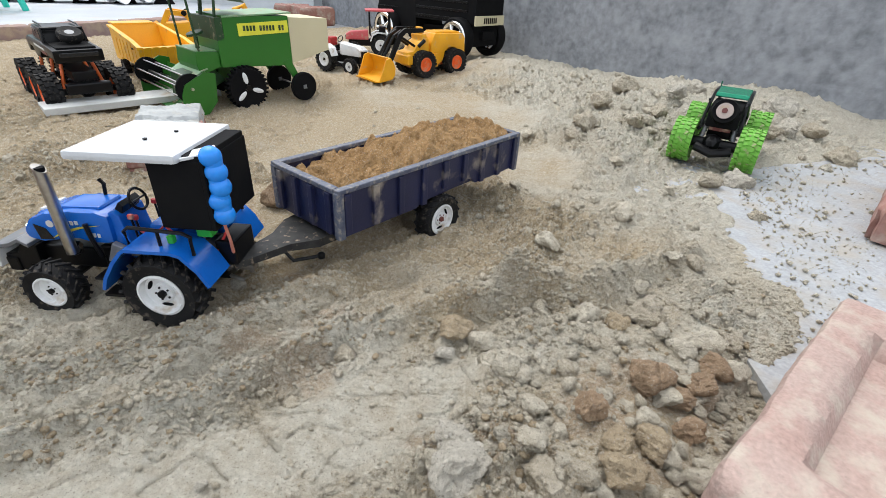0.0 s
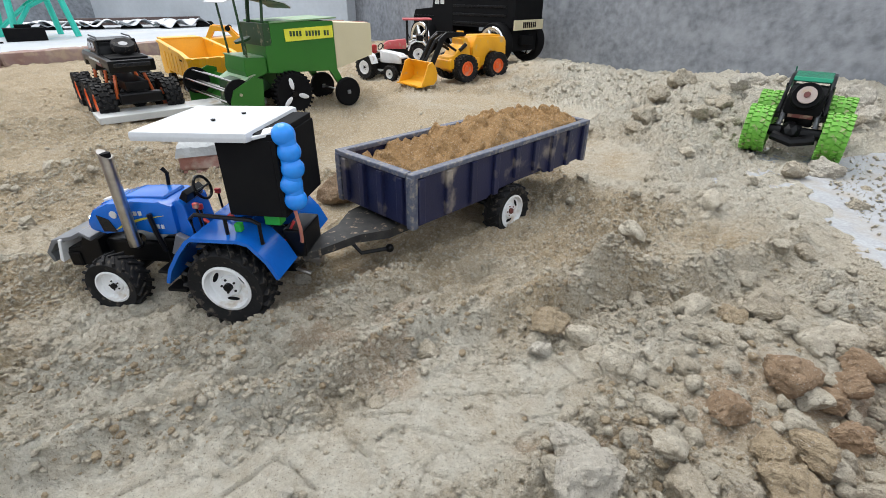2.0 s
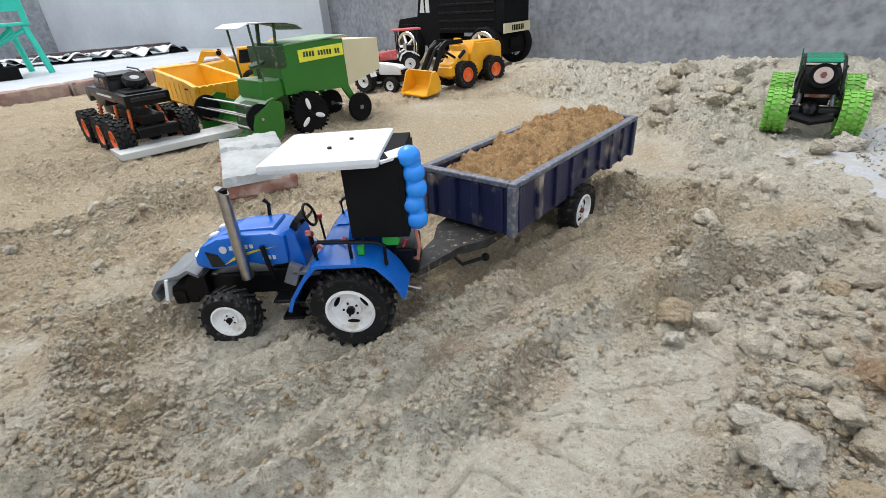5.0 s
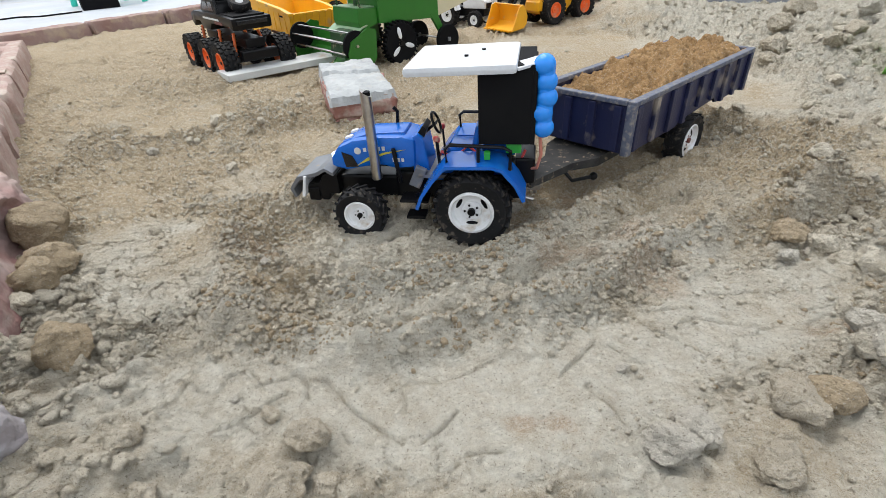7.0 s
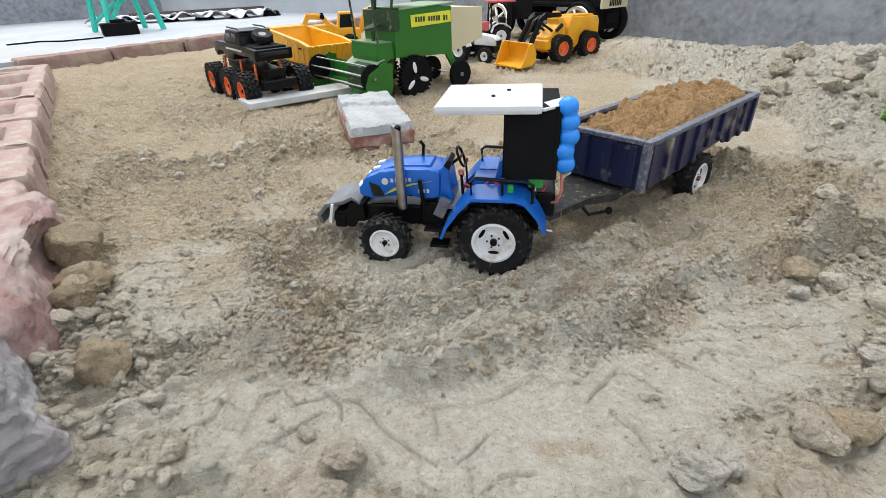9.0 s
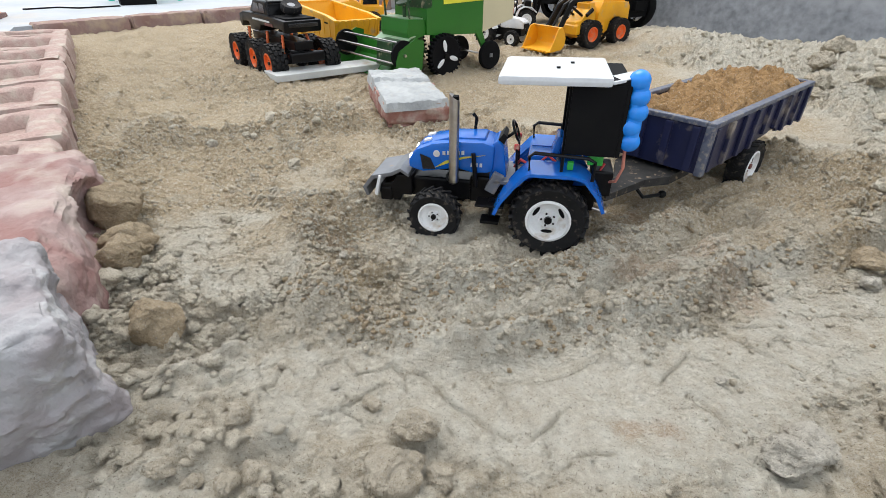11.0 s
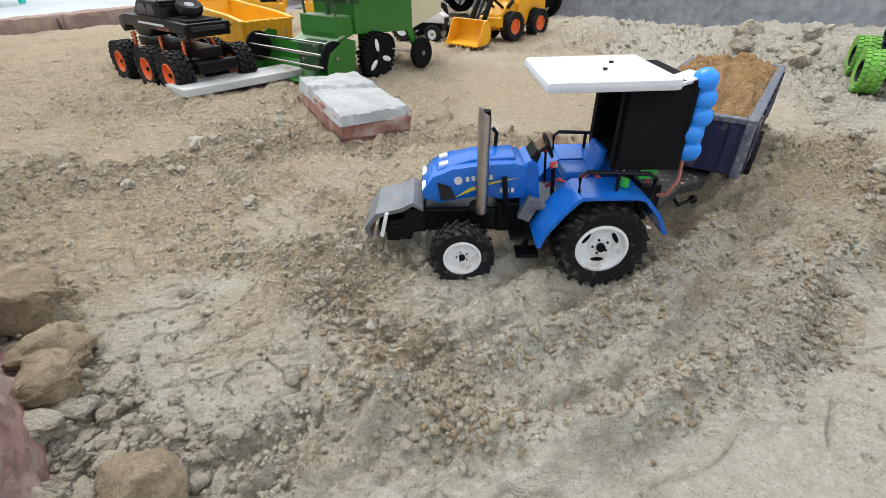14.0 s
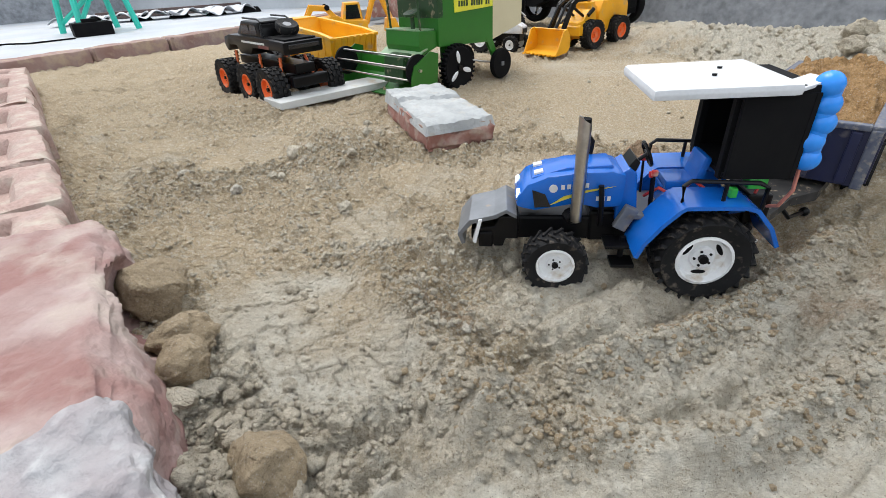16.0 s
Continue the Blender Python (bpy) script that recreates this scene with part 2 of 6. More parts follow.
def spun(profile, seg=32, bm=None):
    """A closed profile of (radius, y) turned about the y axis."""
    bm = bm or bmesh.new()
    rings = [[bm.verts.new((r * math.cos(a), y, r * math.sin(a))) for r, y in profile] for a in [2 * math.pi * k / seg for k in range(seg)]]
    for k in range(seg):
        a, b = rings[k], rings[(k + 1) % seg]
        for j in range(len(profile)):
            i = (j + 1) % len(profile)
            bm.faces.new((a[j], a[i], b[i], b[j]))
    return bm


def strip(path, width, thick, y0, bm=None):
    """A bent sheet that follows (x, z) points, width along y."""
    bm = bm or bmesh.new()
    n = len(path)
    rows = []
    for i in range(n):
        (x0, z0), (x1, z1) = path[max(i - 1, 0)], path[min(i + 1, n - 1)]
        l = math.hypot(x1 - x0, z1 - z0)
        nx, nz = -(z1 - z0) / l * thick / 2, (x1 - x0) / l * thick / 2
        x, z = path[i]
        rows.append([bm.verts.new(c) for c in ((x + nx, y0, z + nz), (x + nx, y0 + width, z + nz), (x - nx, y0 + width, z - nz), (x - nx, y0, z - nz))])
    for a, b in zip(rows, rows[1:]):
        for k in range(4):
            bm.faces.new((a[k], a[(k + 1) % 4], b[(k + 1) % 4], b[k]))
    bm.faces.new(rows[0]), bm.faces.new(rows[-1])
    return bm


def rock(size, seed, rough=0.35, sub=3):
    bm = bmesh.new()
    bmesh.ops.create_icosphere(bm, subdivisions=sub, radius=0.5)
    o = Vector((seed * 3.7, seed * 1.3, seed * 7.1))
    cuts = [Vector((math.sin(seed * 5 + k * 2.4), math.cos(seed * 3 + k * 1.7), math.sin(seed + k * 0.9))).normalized() for k in range(7)]
    for v in bm.verts:
        p = v.co.copy()
        for c in cuts:
            d = p.dot(c) - 0.36
            if d > 0:
                p -= c * d * 0.8
        p *= 1 + rough * (noise.noise(p * 2.2 + o) + 0.55 * noise.noise(p * 5.5 + o) + 0.42 * noise.noise(p * 12 + o) + 0.34 * noise.noise(p * 25 + o))
        v.co = Vector((p.x * size[0], p.y * size[1], p.z * size[2]))
    return bm


def wheel(parent, at, r, w, rim_r, rim_mat, tyre_mat=RUBBER, lugs=18, lug=0.06, style="chevron", side=1, rim_label="", tyre_label="", hub=BLACK, seg=36, slots=False):
    """Tyre and rim at the axle point of a thing; side is +1 where the outer face looks to +y."""
    h = w / 2
    e = r * (1 - lug)
    bm = spun([(rim_r, -h * 0.8), (e * 0.93, -h), (e * 0.99, -h * 0.75), (e, -h * 0.3), (e, h * 0.3), (e * 0.99, h * 0.75), (e * 0.93, h), (rim_r, h * 0.8)], seg)
    if style == "block":
        for k in range(lugs):
            a = 360 * k / lugs
            for s in (1, -1):
                for off in ((0.16, 0.0), (0.4, 0.5)):
                    bmesh.ops.create_cube(bm, size=1.0, matrix=pose(0, 0, 0, 0, a + off[1] * 360 / lugs, 0) @ pose(0, s * w * off[0], e, 0, 0, 14 * s)
                                          @ Matrix.Diagonal((r * 4.2 / lugs, w * 0.19, r * lug * 2.2, 1)))
    tyre = part("tyre", bm, tyre_mat, parent, tyre_label, smooth=True)
    tyre.location = at
    if style == "chevron":
        shape = box(0, 0, 0, r * 0.085, w * 0.6, r * lug * 2.0, r * 0.012)
        cleat = bpy.data.meshes.new("lug")
        shape.to_mesh(cleat)
        shape.free()
        cleat.materials.append(tyre_mat)
        for k in range(lugs):
            for s in (1, -1):
                o = new("lug", cleat)
                o.parent = tyre
                o.matrix_local = pose(0, 0, 0, 0, 360 * k / lugs + s * 90 / lugs, 0) @ pose(0, s * w * 0.23, e, 0, 0, 38 * s)
    y = side * h
    rim = part("rim", spun([(rim_r, -y * 0.8), (rim_r, y * 0.86), (rim_r * 0.9, y * 0.9), (rim_r * 0.82, y * 0.45), (rim_r * 0.45, y * 0.36), (rim_r * 0.4, y * 0.55),
                            (0.0005, y * 0.55), (0.0005, -y * 0.3), (rim_r * 0.8, -y * 0.6)], 28), rim_mat, tyre, rim_label, smooth=True)
    nut = rod((0, y * 0.5, 0), (0, y * 0.78, 0), rim_r * 0.17, seg=10)
    for k in range(5):
        a = 2 * math.pi * k / 5
        c = (rim_r * 0.3 * math.cos(a), rim_r * 0.3 * math.sin(a))
        rod((c[0], y * 0.5, c[1]), (c[0], y * 0.62, c[1]), rim_r * 0.05, seg=6, bm=nut)
    part("hub_cap", nut, hub, tyre)
    if slots:
        for k in range(3):
            q = bmesh.new()
            bmesh.ops.create_uvsphere(q, u_segments=14, v_segments=8, radius=1.0, matrix=pose(0, 0, 0, 0, 120 * k + 60, 0) @ pose(0, y * 0.42, rim_r * 0.63) @ Matrix.Diagonal((rim_r * 0.27, y * 0.03, rim_r * 0.09, 1)))
            part("rim_slot", q, MATTE, tyre, "dark slot in the rim", True)
    return tyre


# ---- the ground ----
def lattice(ix, iy, seed):
    v = np.sin(ix * 127.1 + iy * 311.7 + seed * 74.7) * 43758.5453
    return v - np.floor(v)


def value_noise(x, y, seed=0):
    ix, iy = np.floor(x), np.floor(y)
    fx, fy = x - ix, y - iy
    fx, fy = fx * fx * (3 - 2 * fx), fy * fy * (3 - 2 * fy)
    a, b = lattice(ix, iy, seed), lattice(ix + 1, iy, seed)
    c, d = lattice(ix, iy + 1, seed), lattice(ix + 1, iy + 1, seed)
    return (a + (b - a) * fx) * (1 - fy) + (c + (d - c) * fx) * fy - 0.5


def fractal(x, y, octaves, seed=0, gain=0.5):
    out, amp = 0.0, 1.0
    for k in range(octaves):
        c, s = math.cos(0.6 * k + 0.3), math.sin(0.6 * k + 0.3)
        out = out + amp * value_noise((c * x - s * y) * 2 ** k + 17.3 * k, (s * x + c * y) * 2 ** k, seed + k)
        amp *= gain
    return out


def lumps(x, y, seed, cover=0.6):
    """Rounded clods, one at most in each unit cell."""
    best = np.zeros_like(x)
    for dx in (-1, 0, 1):
        for dy in (-1, 0, 1):
            ix, iy = np.floor(x) + dx, np.floor(y) + dy
            px, py = ix + 0.2 + 0.6 * lattice(ix, iy, seed), iy + 0.2 + 0.6 * lattice(ix, iy, seed + 5)
            size = 0.25 + 0.45 * lattice(ix, iy, seed + 9)
            d2 = ((x - px) ** 2 + (y - py) ** 2) / size ** 2
            best = np.maximum(best, np.where(lattice(ix, iy, seed + 13) < cover, size * np.sqrt(np.clip(1 - d2, 0, 1)), 0))
    return best


def cell_edge(x, y, seed):
    """How much nearer the nearest cell's seed lies than the next one's."""
    one, two = np.full(x.shape, 9.0), np.full(x.shape, 9.0)
    for dx in (-1, 0, 1):
        for dy in (-1, 0, 1):
            ix, iy = np.floor(x) + dx, np.floor(y) + dy
            d = np.hypot(x - ix - 0.1 - 0.8 * lattice(ix, iy, seed), y - iy - 0.1 - 0.8 * lattice(ix, iy, seed + 5))
            two = np.minimum(two, np.maximum(one, d))
            one = np.minimum(one, d)
    return two - one


def step(a, b, v):
    t = np.clip((v - a) / (b - a), 0, 1)
    return t * t * (3 - 2 * t)


def near_line(x, y, pts):
    """Distance to a polyline."""
    best = np.full(np.shape(x), 9.0)
    for (ax, ay), (bx, by) in zip(pts, pts[1:]):
        dx, dy = bx - ax, by - ay
        t = np.clip(((x - ax) * dx + (y - ay) * dy) / (dx * dx + dy * dy), 0, 1)
        best = np.minimum(best, np.hypot(x - ax - t * dx, y - ay - t * dy))
    return best


def blob(x, y, cx, cy, rx, ry, turn=0.0):
    c, s = math.cos(radians(turn)), math.sin(radians(turn))
    u, v = (x - cx) * c + (y - cy) * s, -(x - cx) * s + (y - cy) * c
    return np.exp(-((u / rx) ** 2 + (v / ry) ** 2))


MOUNDS = [(0.10, 2.84, 0.075, 0.26), (0.28, 2.5, 0.06, 0.25), (0.85, 2.42, 0.075, 0.34), (0.62, 2.08, 0.06, 0.26), (0.47, 1.82, 0.045, 0.2), (0.95, 1.95, 0.06, 0.17),
          (0.34, 1.52, 0.035, 0.16), (1.3, 2.35, 0.06, 0.25), (0.28, 1.15, 0.022, 0.17), (-1.1, 1.21, 0.03, 0.085), (-1.0, 1.32, 0.018, 0.07), (-0.89, 0.92, 0.014, 0.06),
          (-1.52, 1.62, 0.014, 0.09), (-1.25, 0.88, 0.012, 0.07), (-1.3, 1.02, 0.012, 0.06), (-0.66, 0.95, 0.01, 0.05), (0.3, 0.62, 0.022, 0.11),
          (0.16, 0.42, 0.015, 0.1), (-0.62, 1.33, 0.012, 0.08), (-0.75, 1.55, 0.01, 0.09), (-0.70, 0.435, 0.016, 0.05), (-1.5, 1.56, 0.025, 0.07)]
RIDGES = [([(-0.51, 0.423), (-0.435, 0.46), (-0.37, 0.50), (-0.29, 0.538), (-0.22, 0.598), (-0.173, 0.65), (-0.08, 0.70), (0.016, 0.748), (0.112, 0.826)], 0.038, 0.020),
          ([(-0.84, 0.65), (-0.77, 0.57), (-0.715, 0.48), (-0.645, 0.437), (-0.56, 0.425)], 0.028, 0.032),
          ([(-0.60, 0.53), (-0.50, 0.565), (-0.42, 0.62), (-0.35, 0.69), (-0.2, 0.80)], 0.026, 0.017),
          ([(0.05, 0.775), (0.116, 0.79), (0.205, 0.828), (0.295, 0.888), (0.403, 0.945)], 0.028, 0.019),
          ([(-0.95, 0.735), (-0.85, 0.77), (-0.66, 0.80)], 0.010, 0.025),
          ([(-0.86, 0.29), (-0.95, 0.38), (-1.02, 0.47)], 0.012, 0.035)]
RUTS = [([(-0.55, 0.475), (-0.45, 0.505), (-0.40, 0.54), (-0.33, 0.615), (-0.25, 0.705), (-0.1, 0.82)], 0.026, 0.016), ([(-0.66, 0.52), (-0.585, 0.577), (-0.48, 0.64), (-0.36, 0.76)], 0.020, 0.016),
        ([(0.02, 0.72), (0.12, 0.755), (0.22, 0.79), (0.33, 0.86)], 0.018, 0.016), ([(-0.15, 0.68), (0.0, 0.80), (0.2, 0.95)], 0.007, 0.02)]
# smooth pressed plates in the sand: outline, and the heading of the tyre track in them (None where single grooves are cut)
PLATE_NEAR = [(-0.75, 0.30), (-0.744, 0.375), (-0.683, 0.397), (-0.534, 0.407), (-0.479, 0.417), (-0.422, 0.436), (-0.329, 0.444), (-0.244, 0.517), (-0.162, 0.585), (-0.102, 0.611), (-0.011, 0.65),
              (0.04, 0.59), (-0.05, 0.50), (-0.144, 0.43), (-0.225, 0.38), (-0.275, 0.345), (-0.342, 0.294), (-0.487, 0.292), (-0.547, 0.328), (-0.604, 0.306)]
PLATE_LEFT = [(-1.08, 0.61), (-1.08, 0.66), (-0.931, 0.70), (-0.838, 0.655), (-0.765, 0.53), (-0.79, 0.49), (-0.852, 0.455), (-0.92, 0.445), (-0.95, 0.492), (-1.02, 0.558)]
PLATES = [(PLATE_NEAR, None), (PLATE_LEFT, None),
          ([(-1.39, 1.08), (-1.40, 1.23), (-1.35, 1.36), (-1.22, 1.34), (-1.20, 1.15), (-1.26, 1.06)], 68),
          ([(-0.945, 0.775), (-0.96, 0.84), (-0.92, 0.915), (-0.84, 0.845), (-0.80, 0.79), (-0.90, 0.755)], 35),
          ([(-0.98, 1.07), (-0.94, 1.14), (-0.81, 1.145), (-0.74, 1.08), (-0.78, 0.93), (-0.86, 0.96)], 20),
          ([(-1.17, 0.68), (-1.185, 0.81), (-1.08, 0.79), (-1.045, 0.72), (-1.045, 0.65)], 60),
          ([(-1.62, 1.16), (-1.68, 1.26), (-1.58, 1.33), (-1.50, 1.24)], 50),
          ([(-0.80, 1.03), (-0.70, 1.20), (-0.55, 1.22), (-0.36, 1.10), (-0.36, 0.98), (-0.55, 0.93), (-0.70, 0.95)], 15),
          ([(-0.62, 1.30), (-0.55, 1.60), (-0.6, 2.3), (-0.1, 2.35), (0.25, 2.0), (0.1, 1.6), (-0.05, 1.3), (-0.3, 1.2)], None),
          ([(0.05, 1.22), (0.05, 1.5), (0.2, 1.6), (0.3, 1.45), (0.22, 1.22)], None)]
# grooves that single tyre lugs left in the two near plates
GROOVES = [[(-0.732, 0.309), (-0.703, 0.338), (-0.712, 0.374)], [(-0.659, 0.323), (-0.666, 0.351), (-0.664, 0.373), (-0.649, 0.383)], [(-0.64, 0.307), (-0.616, 0.331), (-0.593, 0.361)],
           [(-0.622, 0.365), (-0.593, 0.383), (-0.576, 0.376), (-0.566, 0.357)], [(-0.571, 0.377), (-0.553, 0.381), (-0.517, 0.355), (-0.484, 0.334), (-0.452, 0.32)],
           [(-0.462, 0.354), (-0.47, 0.387), (-0.429, 0.397), (-0.383, 0.43)], [(-0.434, 0.324), (-0.411, 0.363)], [(-0.41, 0.293), (-0.394, 0.315), (-0.364, 0.323)],
           [(-0.308, 0.417), (-0.273, 0.464), (-0.256, 0.461), (-0.226, 0.438)], [(-0.219, 0.499), (-0.189, 0.473)], [(-0.185, 0.491), (-0.172, 0.508), (-0.14, 0.513), (-0.10, 0.503)],
           [(-0.245, 0.513), (-0.196, 0.522), (-0.156, 0.537)], [(-0.164, 0.552), (-0.102, 0.564), (-0.023, 0.569)], [(-0.283, 0.407), (-0.253, 0.365)]]
GROOVES_LEFT = [[(-0.977, 0.562), (-0.928, 0.577), (-0.902, 0.614), (-0.873, 0.654)], [(-0.974, 0.515), (-0.915, 0.531), (-0.883, 0.566), (-0.861, 0.576)], [(-0.868, 0.587), (-0.805, 0.604)],
                [(-0.861, 0.534), (-0.837, 0.55), (-0.785, 0.533)], [(-0.944, 0.488), (-0.874, 0.505), (-0.842, 0.527)], [(-0.808, 0.517), (-0.765, 0.511)], [(-1.04, 0.598), (-0.943, 0.628)],
                [(-1.0, 0.66), (-0.95, 0.665), (-0.93, 0.69)]]
EDGE = [(0.80, 2.3), (1.05, 1.72), (0.82, 1.62), (0.66, 1.44), (0.62, 1.15), (0.58, 0.96), (0.55, 0.83), (0.44, 0.68), (0.2, 0.42), (-0.1, 0.1)]


def depth_in(x, y, pts):
    """How far a place lies inside an outline (negative: outside)."""
    ring = pts + pts[:1]
    odd = np.zeros(np.shape(x), bool)
    for (ax, ay), (bx, by) in zip(ring, ring[1:]):
        if ay != by:
            odd ^= ((ay > y) != (by > y)) & (x < (bx - ax) * (y - ay) / (by - ay) + ax)
    return np.where(odd, 1, -1) * near_line(x, y, ring)


def plate(x, y, pts):
    near = np.clip(depth_in(x, y, pts), -0.2, 0.2)
    return step(-0.010, 0.014, near + 0.022 * fractal(x * 24, y * 24, 3, 131))


def flatness(x, y):
    x, y = np.asarray(x, float), np.asarray(y, float)
    s = np.zeros(x.shape)
    for pts, heading in PLATES:
        px, py = [p[0] for p in pts], [p[1] for p in pts]
        at = np.nonzero((x > min(px) - 0.04) & (x < max(px) + 0.04) & (y > min(py) - 0.04) & (y < max(py) + 0.04))
        if len(at[0]):
            s[at] = np.maximum(s[at], plate(x[at], y[at], pts))
    return s


def clustered(x, y):
    """Where loose crumbs have gathered, between 0 and 1."""
    return step(-0.12, 0.22, fractal(x * 5 + 3, y * 5, 3, 81))


def base_height(x, y):
    z = 0.006 + 0.026 * step(-0.6, 0.15, x) * (1 - step(0.9, 1.5, y)) + 0.006 * step(-0.5, -1.1, x)
    for cx, cy, h, r in MOUNDS:
        z = z + h * blob(x, y, cx, cy, r, r)
    for pts, h, w in RIDGES:
        d = near_line(x, y, pts) + 0.012 * fractal(x * 30, y * 30, 2, 3)
        z = z + h * np.exp(-(d / w) ** 2)
    for pts, h, w in RUTS:
        z = z - h * np.exp(-(near_line(x, y, pts) / w) ** 2)
    return z


# how far a place lies inside the bed (negative: out on the floor)
def inside(x, y):
    e = np.interp(y, [p[1] for p in EDGE[::-1]], [p[0] for p in EDGE[::-1]]) - x
    e = np.where(y > 1.75, 9.0, e)
    e = np.where((y > 1.5) & (y <= 1.75), np.interp(y, [1.5, 1.62, 1.75], [0.72, 1.0, 1.35]) - x, e)
    return e


def ground_height(x, y):
    x, y = np.asarray(x, float), np.asarray(y, float)
    flat = flatness(x, y)
    rough = 1 - 0.85 * flat
    z = base_height(x, y)
    crumbly = clustered(x, y)
    far = step(2.2, 3.2, y)
    z = z + 0.012 * fractal(x * 7, y * 7, 3, 1) * (0.15 + 0.85 * rough)
    z = z + rough * (0.014 * fractal(x * 26, y * 26, 3, 7, 0.6) - 0.007 * np.abs(fractal(x * 40, y * 40, 3, 27, 0.6)) + 0.005 * fractal(x * 120, y * 120, 2, 11, 0.7) * (1 - 0.75 * far)) + flat * (0.0028 * fractal(x * 60, y * 60, 4, 15, 0.65) + 0.003 * lumps(x * 120, y * 120, 53, 0.25) + 0.004 * fractal(x * 12, y * 12, 2, 19))
    heap = step(0.9, 1.6, y) * step(-0.1, 0.35, x)
    z = z + rough * (0.018 * lumps(x * 24, y * 24, 3, 0.22) + 0.012 * lumps(x * 52, y * 52, 21, 0.4) + 0.0085 * lumps(x * 95, y * 95, 33, 0.5) + 0.006 * lumps(x * 165, y * 165, 43, 0.55) * (1 - far)) * (1 - 0.55 * far) * (0.3 + 1.2 * np.maximum(crumbly, heap))
    # long scrapes along the ruts
    u, v = x * 0.78 + y * 0.63, -x * 0.63 + y * 0.78
    band = step(0.5, 0.66, v) * (1 - step(0.86, 1.0, v)) * (1 - step(0.95, 1.15, y))
    z = z + band * rough * 0.019 * fractal(u * 5, v * 38, 3, 101, 0.55)
    # shallow wind and scrape marks on the brown sand
    z = z + rough * (1 - 0.5 * crumbly) * step(-0.55, -0.8, x) * 0.012 * fractal((x + y) * 9, (y - x) * 34, 3, 141, 0.55)
    # tyre prints in the plates
    at = np.nonzero((flat > 0.05) & (y < 1.6))
    if len(at[0]):
        px, py = x[at], y[at]
        wx, wy = px + 0.006 * fractal(px * 30, py * 30, 2, 151), py + 0.006 * fractal(px * 30, py * 30, 2, 161)
        dist = np.full(px.shape, 9.0)
        for pts in GROOVES + GROOVES_LEFT:
            near = (np.abs(px - pts[1][0]) < 0.14) & (np.abs(py - pts[1][1]) < 0.14)
            dist[near] = np.minimum(dist[near], near_line(wx[near], wy[near], pts))
        for pts, heading in PLATES:
            if heading is not None:
                c, s = math.cos(radians(heading)), math.sin(radians(heading))
                k = (depth_in(px, py, pts) > -0.01) & (value_noise(px * 9, py * 9, 171) > -0.22)
                mx, my = sum(p[0] for p in pts) / len(pts), sum(p[1] for p in pts) / len(pts)
                a, b = (wx[k] - mx) * c + (wy[k] - my) * s, -(wx[k] - mx) * s + (wy[k] - my) * c
                b = (b + 0.045) % 0.09 - 0.045
                ph = (a + 0.55 * np.abs(b)) / 0.032 + 0.4 * value_noise(px[k] * 14, py[k] * 14, 181)
                dist[k] = np.minimum(dist[k], np.where(np.abs(b) > 0.004, np.abs(ph - np.round(ph)) * 0.032, 9.0))
        strength = 0.75 + 0.5 * value_noise(px * 26, py * 26, 191)
        cut = np.exp(-(dist / 0.0017) ** 2) - 0.4 * np.exp(-((dist - 0.0045) / 0.0028) ** 2)
        edge = cell_edge(wx * 21 + wy * 6, wy * 27 - wx * 5, 17) / 24
        faint = step(-0.18, 0.12, value_noise(px * 11, py * 11, 211)) * (py < 0.75)
        cut = cut + 0.75 * faint * (np.exp(-(edge / 0.0013) ** 2) - 0.4 * np.exp(-((edge - 0.0035) / 0.002) ** 2))
        z[at] -= flat[at] * 0.0064 * cut * strength
    # wheels stand in their hollows
    for cx, cy, r in ((-0.443, 0.70, 0.05), (-0.62, 0.695, 0.045), (-0.44, 0.845, 0.05), (-0.62, 0.84, 0.04), (-0.09, 1.03, 0.04), (-0.2, 1.12, 0.04)):
        k = blob(x, y, cx, cy, r, r * 0.7)
        z = z * (1 - k) + 0.004 * k
    e = inside(x, y) + 0.10 * fractal(x * 9, y * 9, 5, 71, 0.62)
    z = np.where(e < 0.25, 0.012 + (z - 0.012) * step(0.0, 0.22, e) + 0.018 * step(0.0, 0.03, e) - 0.016, z)
    return z


def spaced(stops):
    out = [stops[0][0]]
    for (a, _), (b, d) in zip(stops, stops[1:]):
        k = max(1, round((b - a) / d))
        out += [a + (b - a) * (i + 1) / k for i in range(k)]
    return np.array(out)


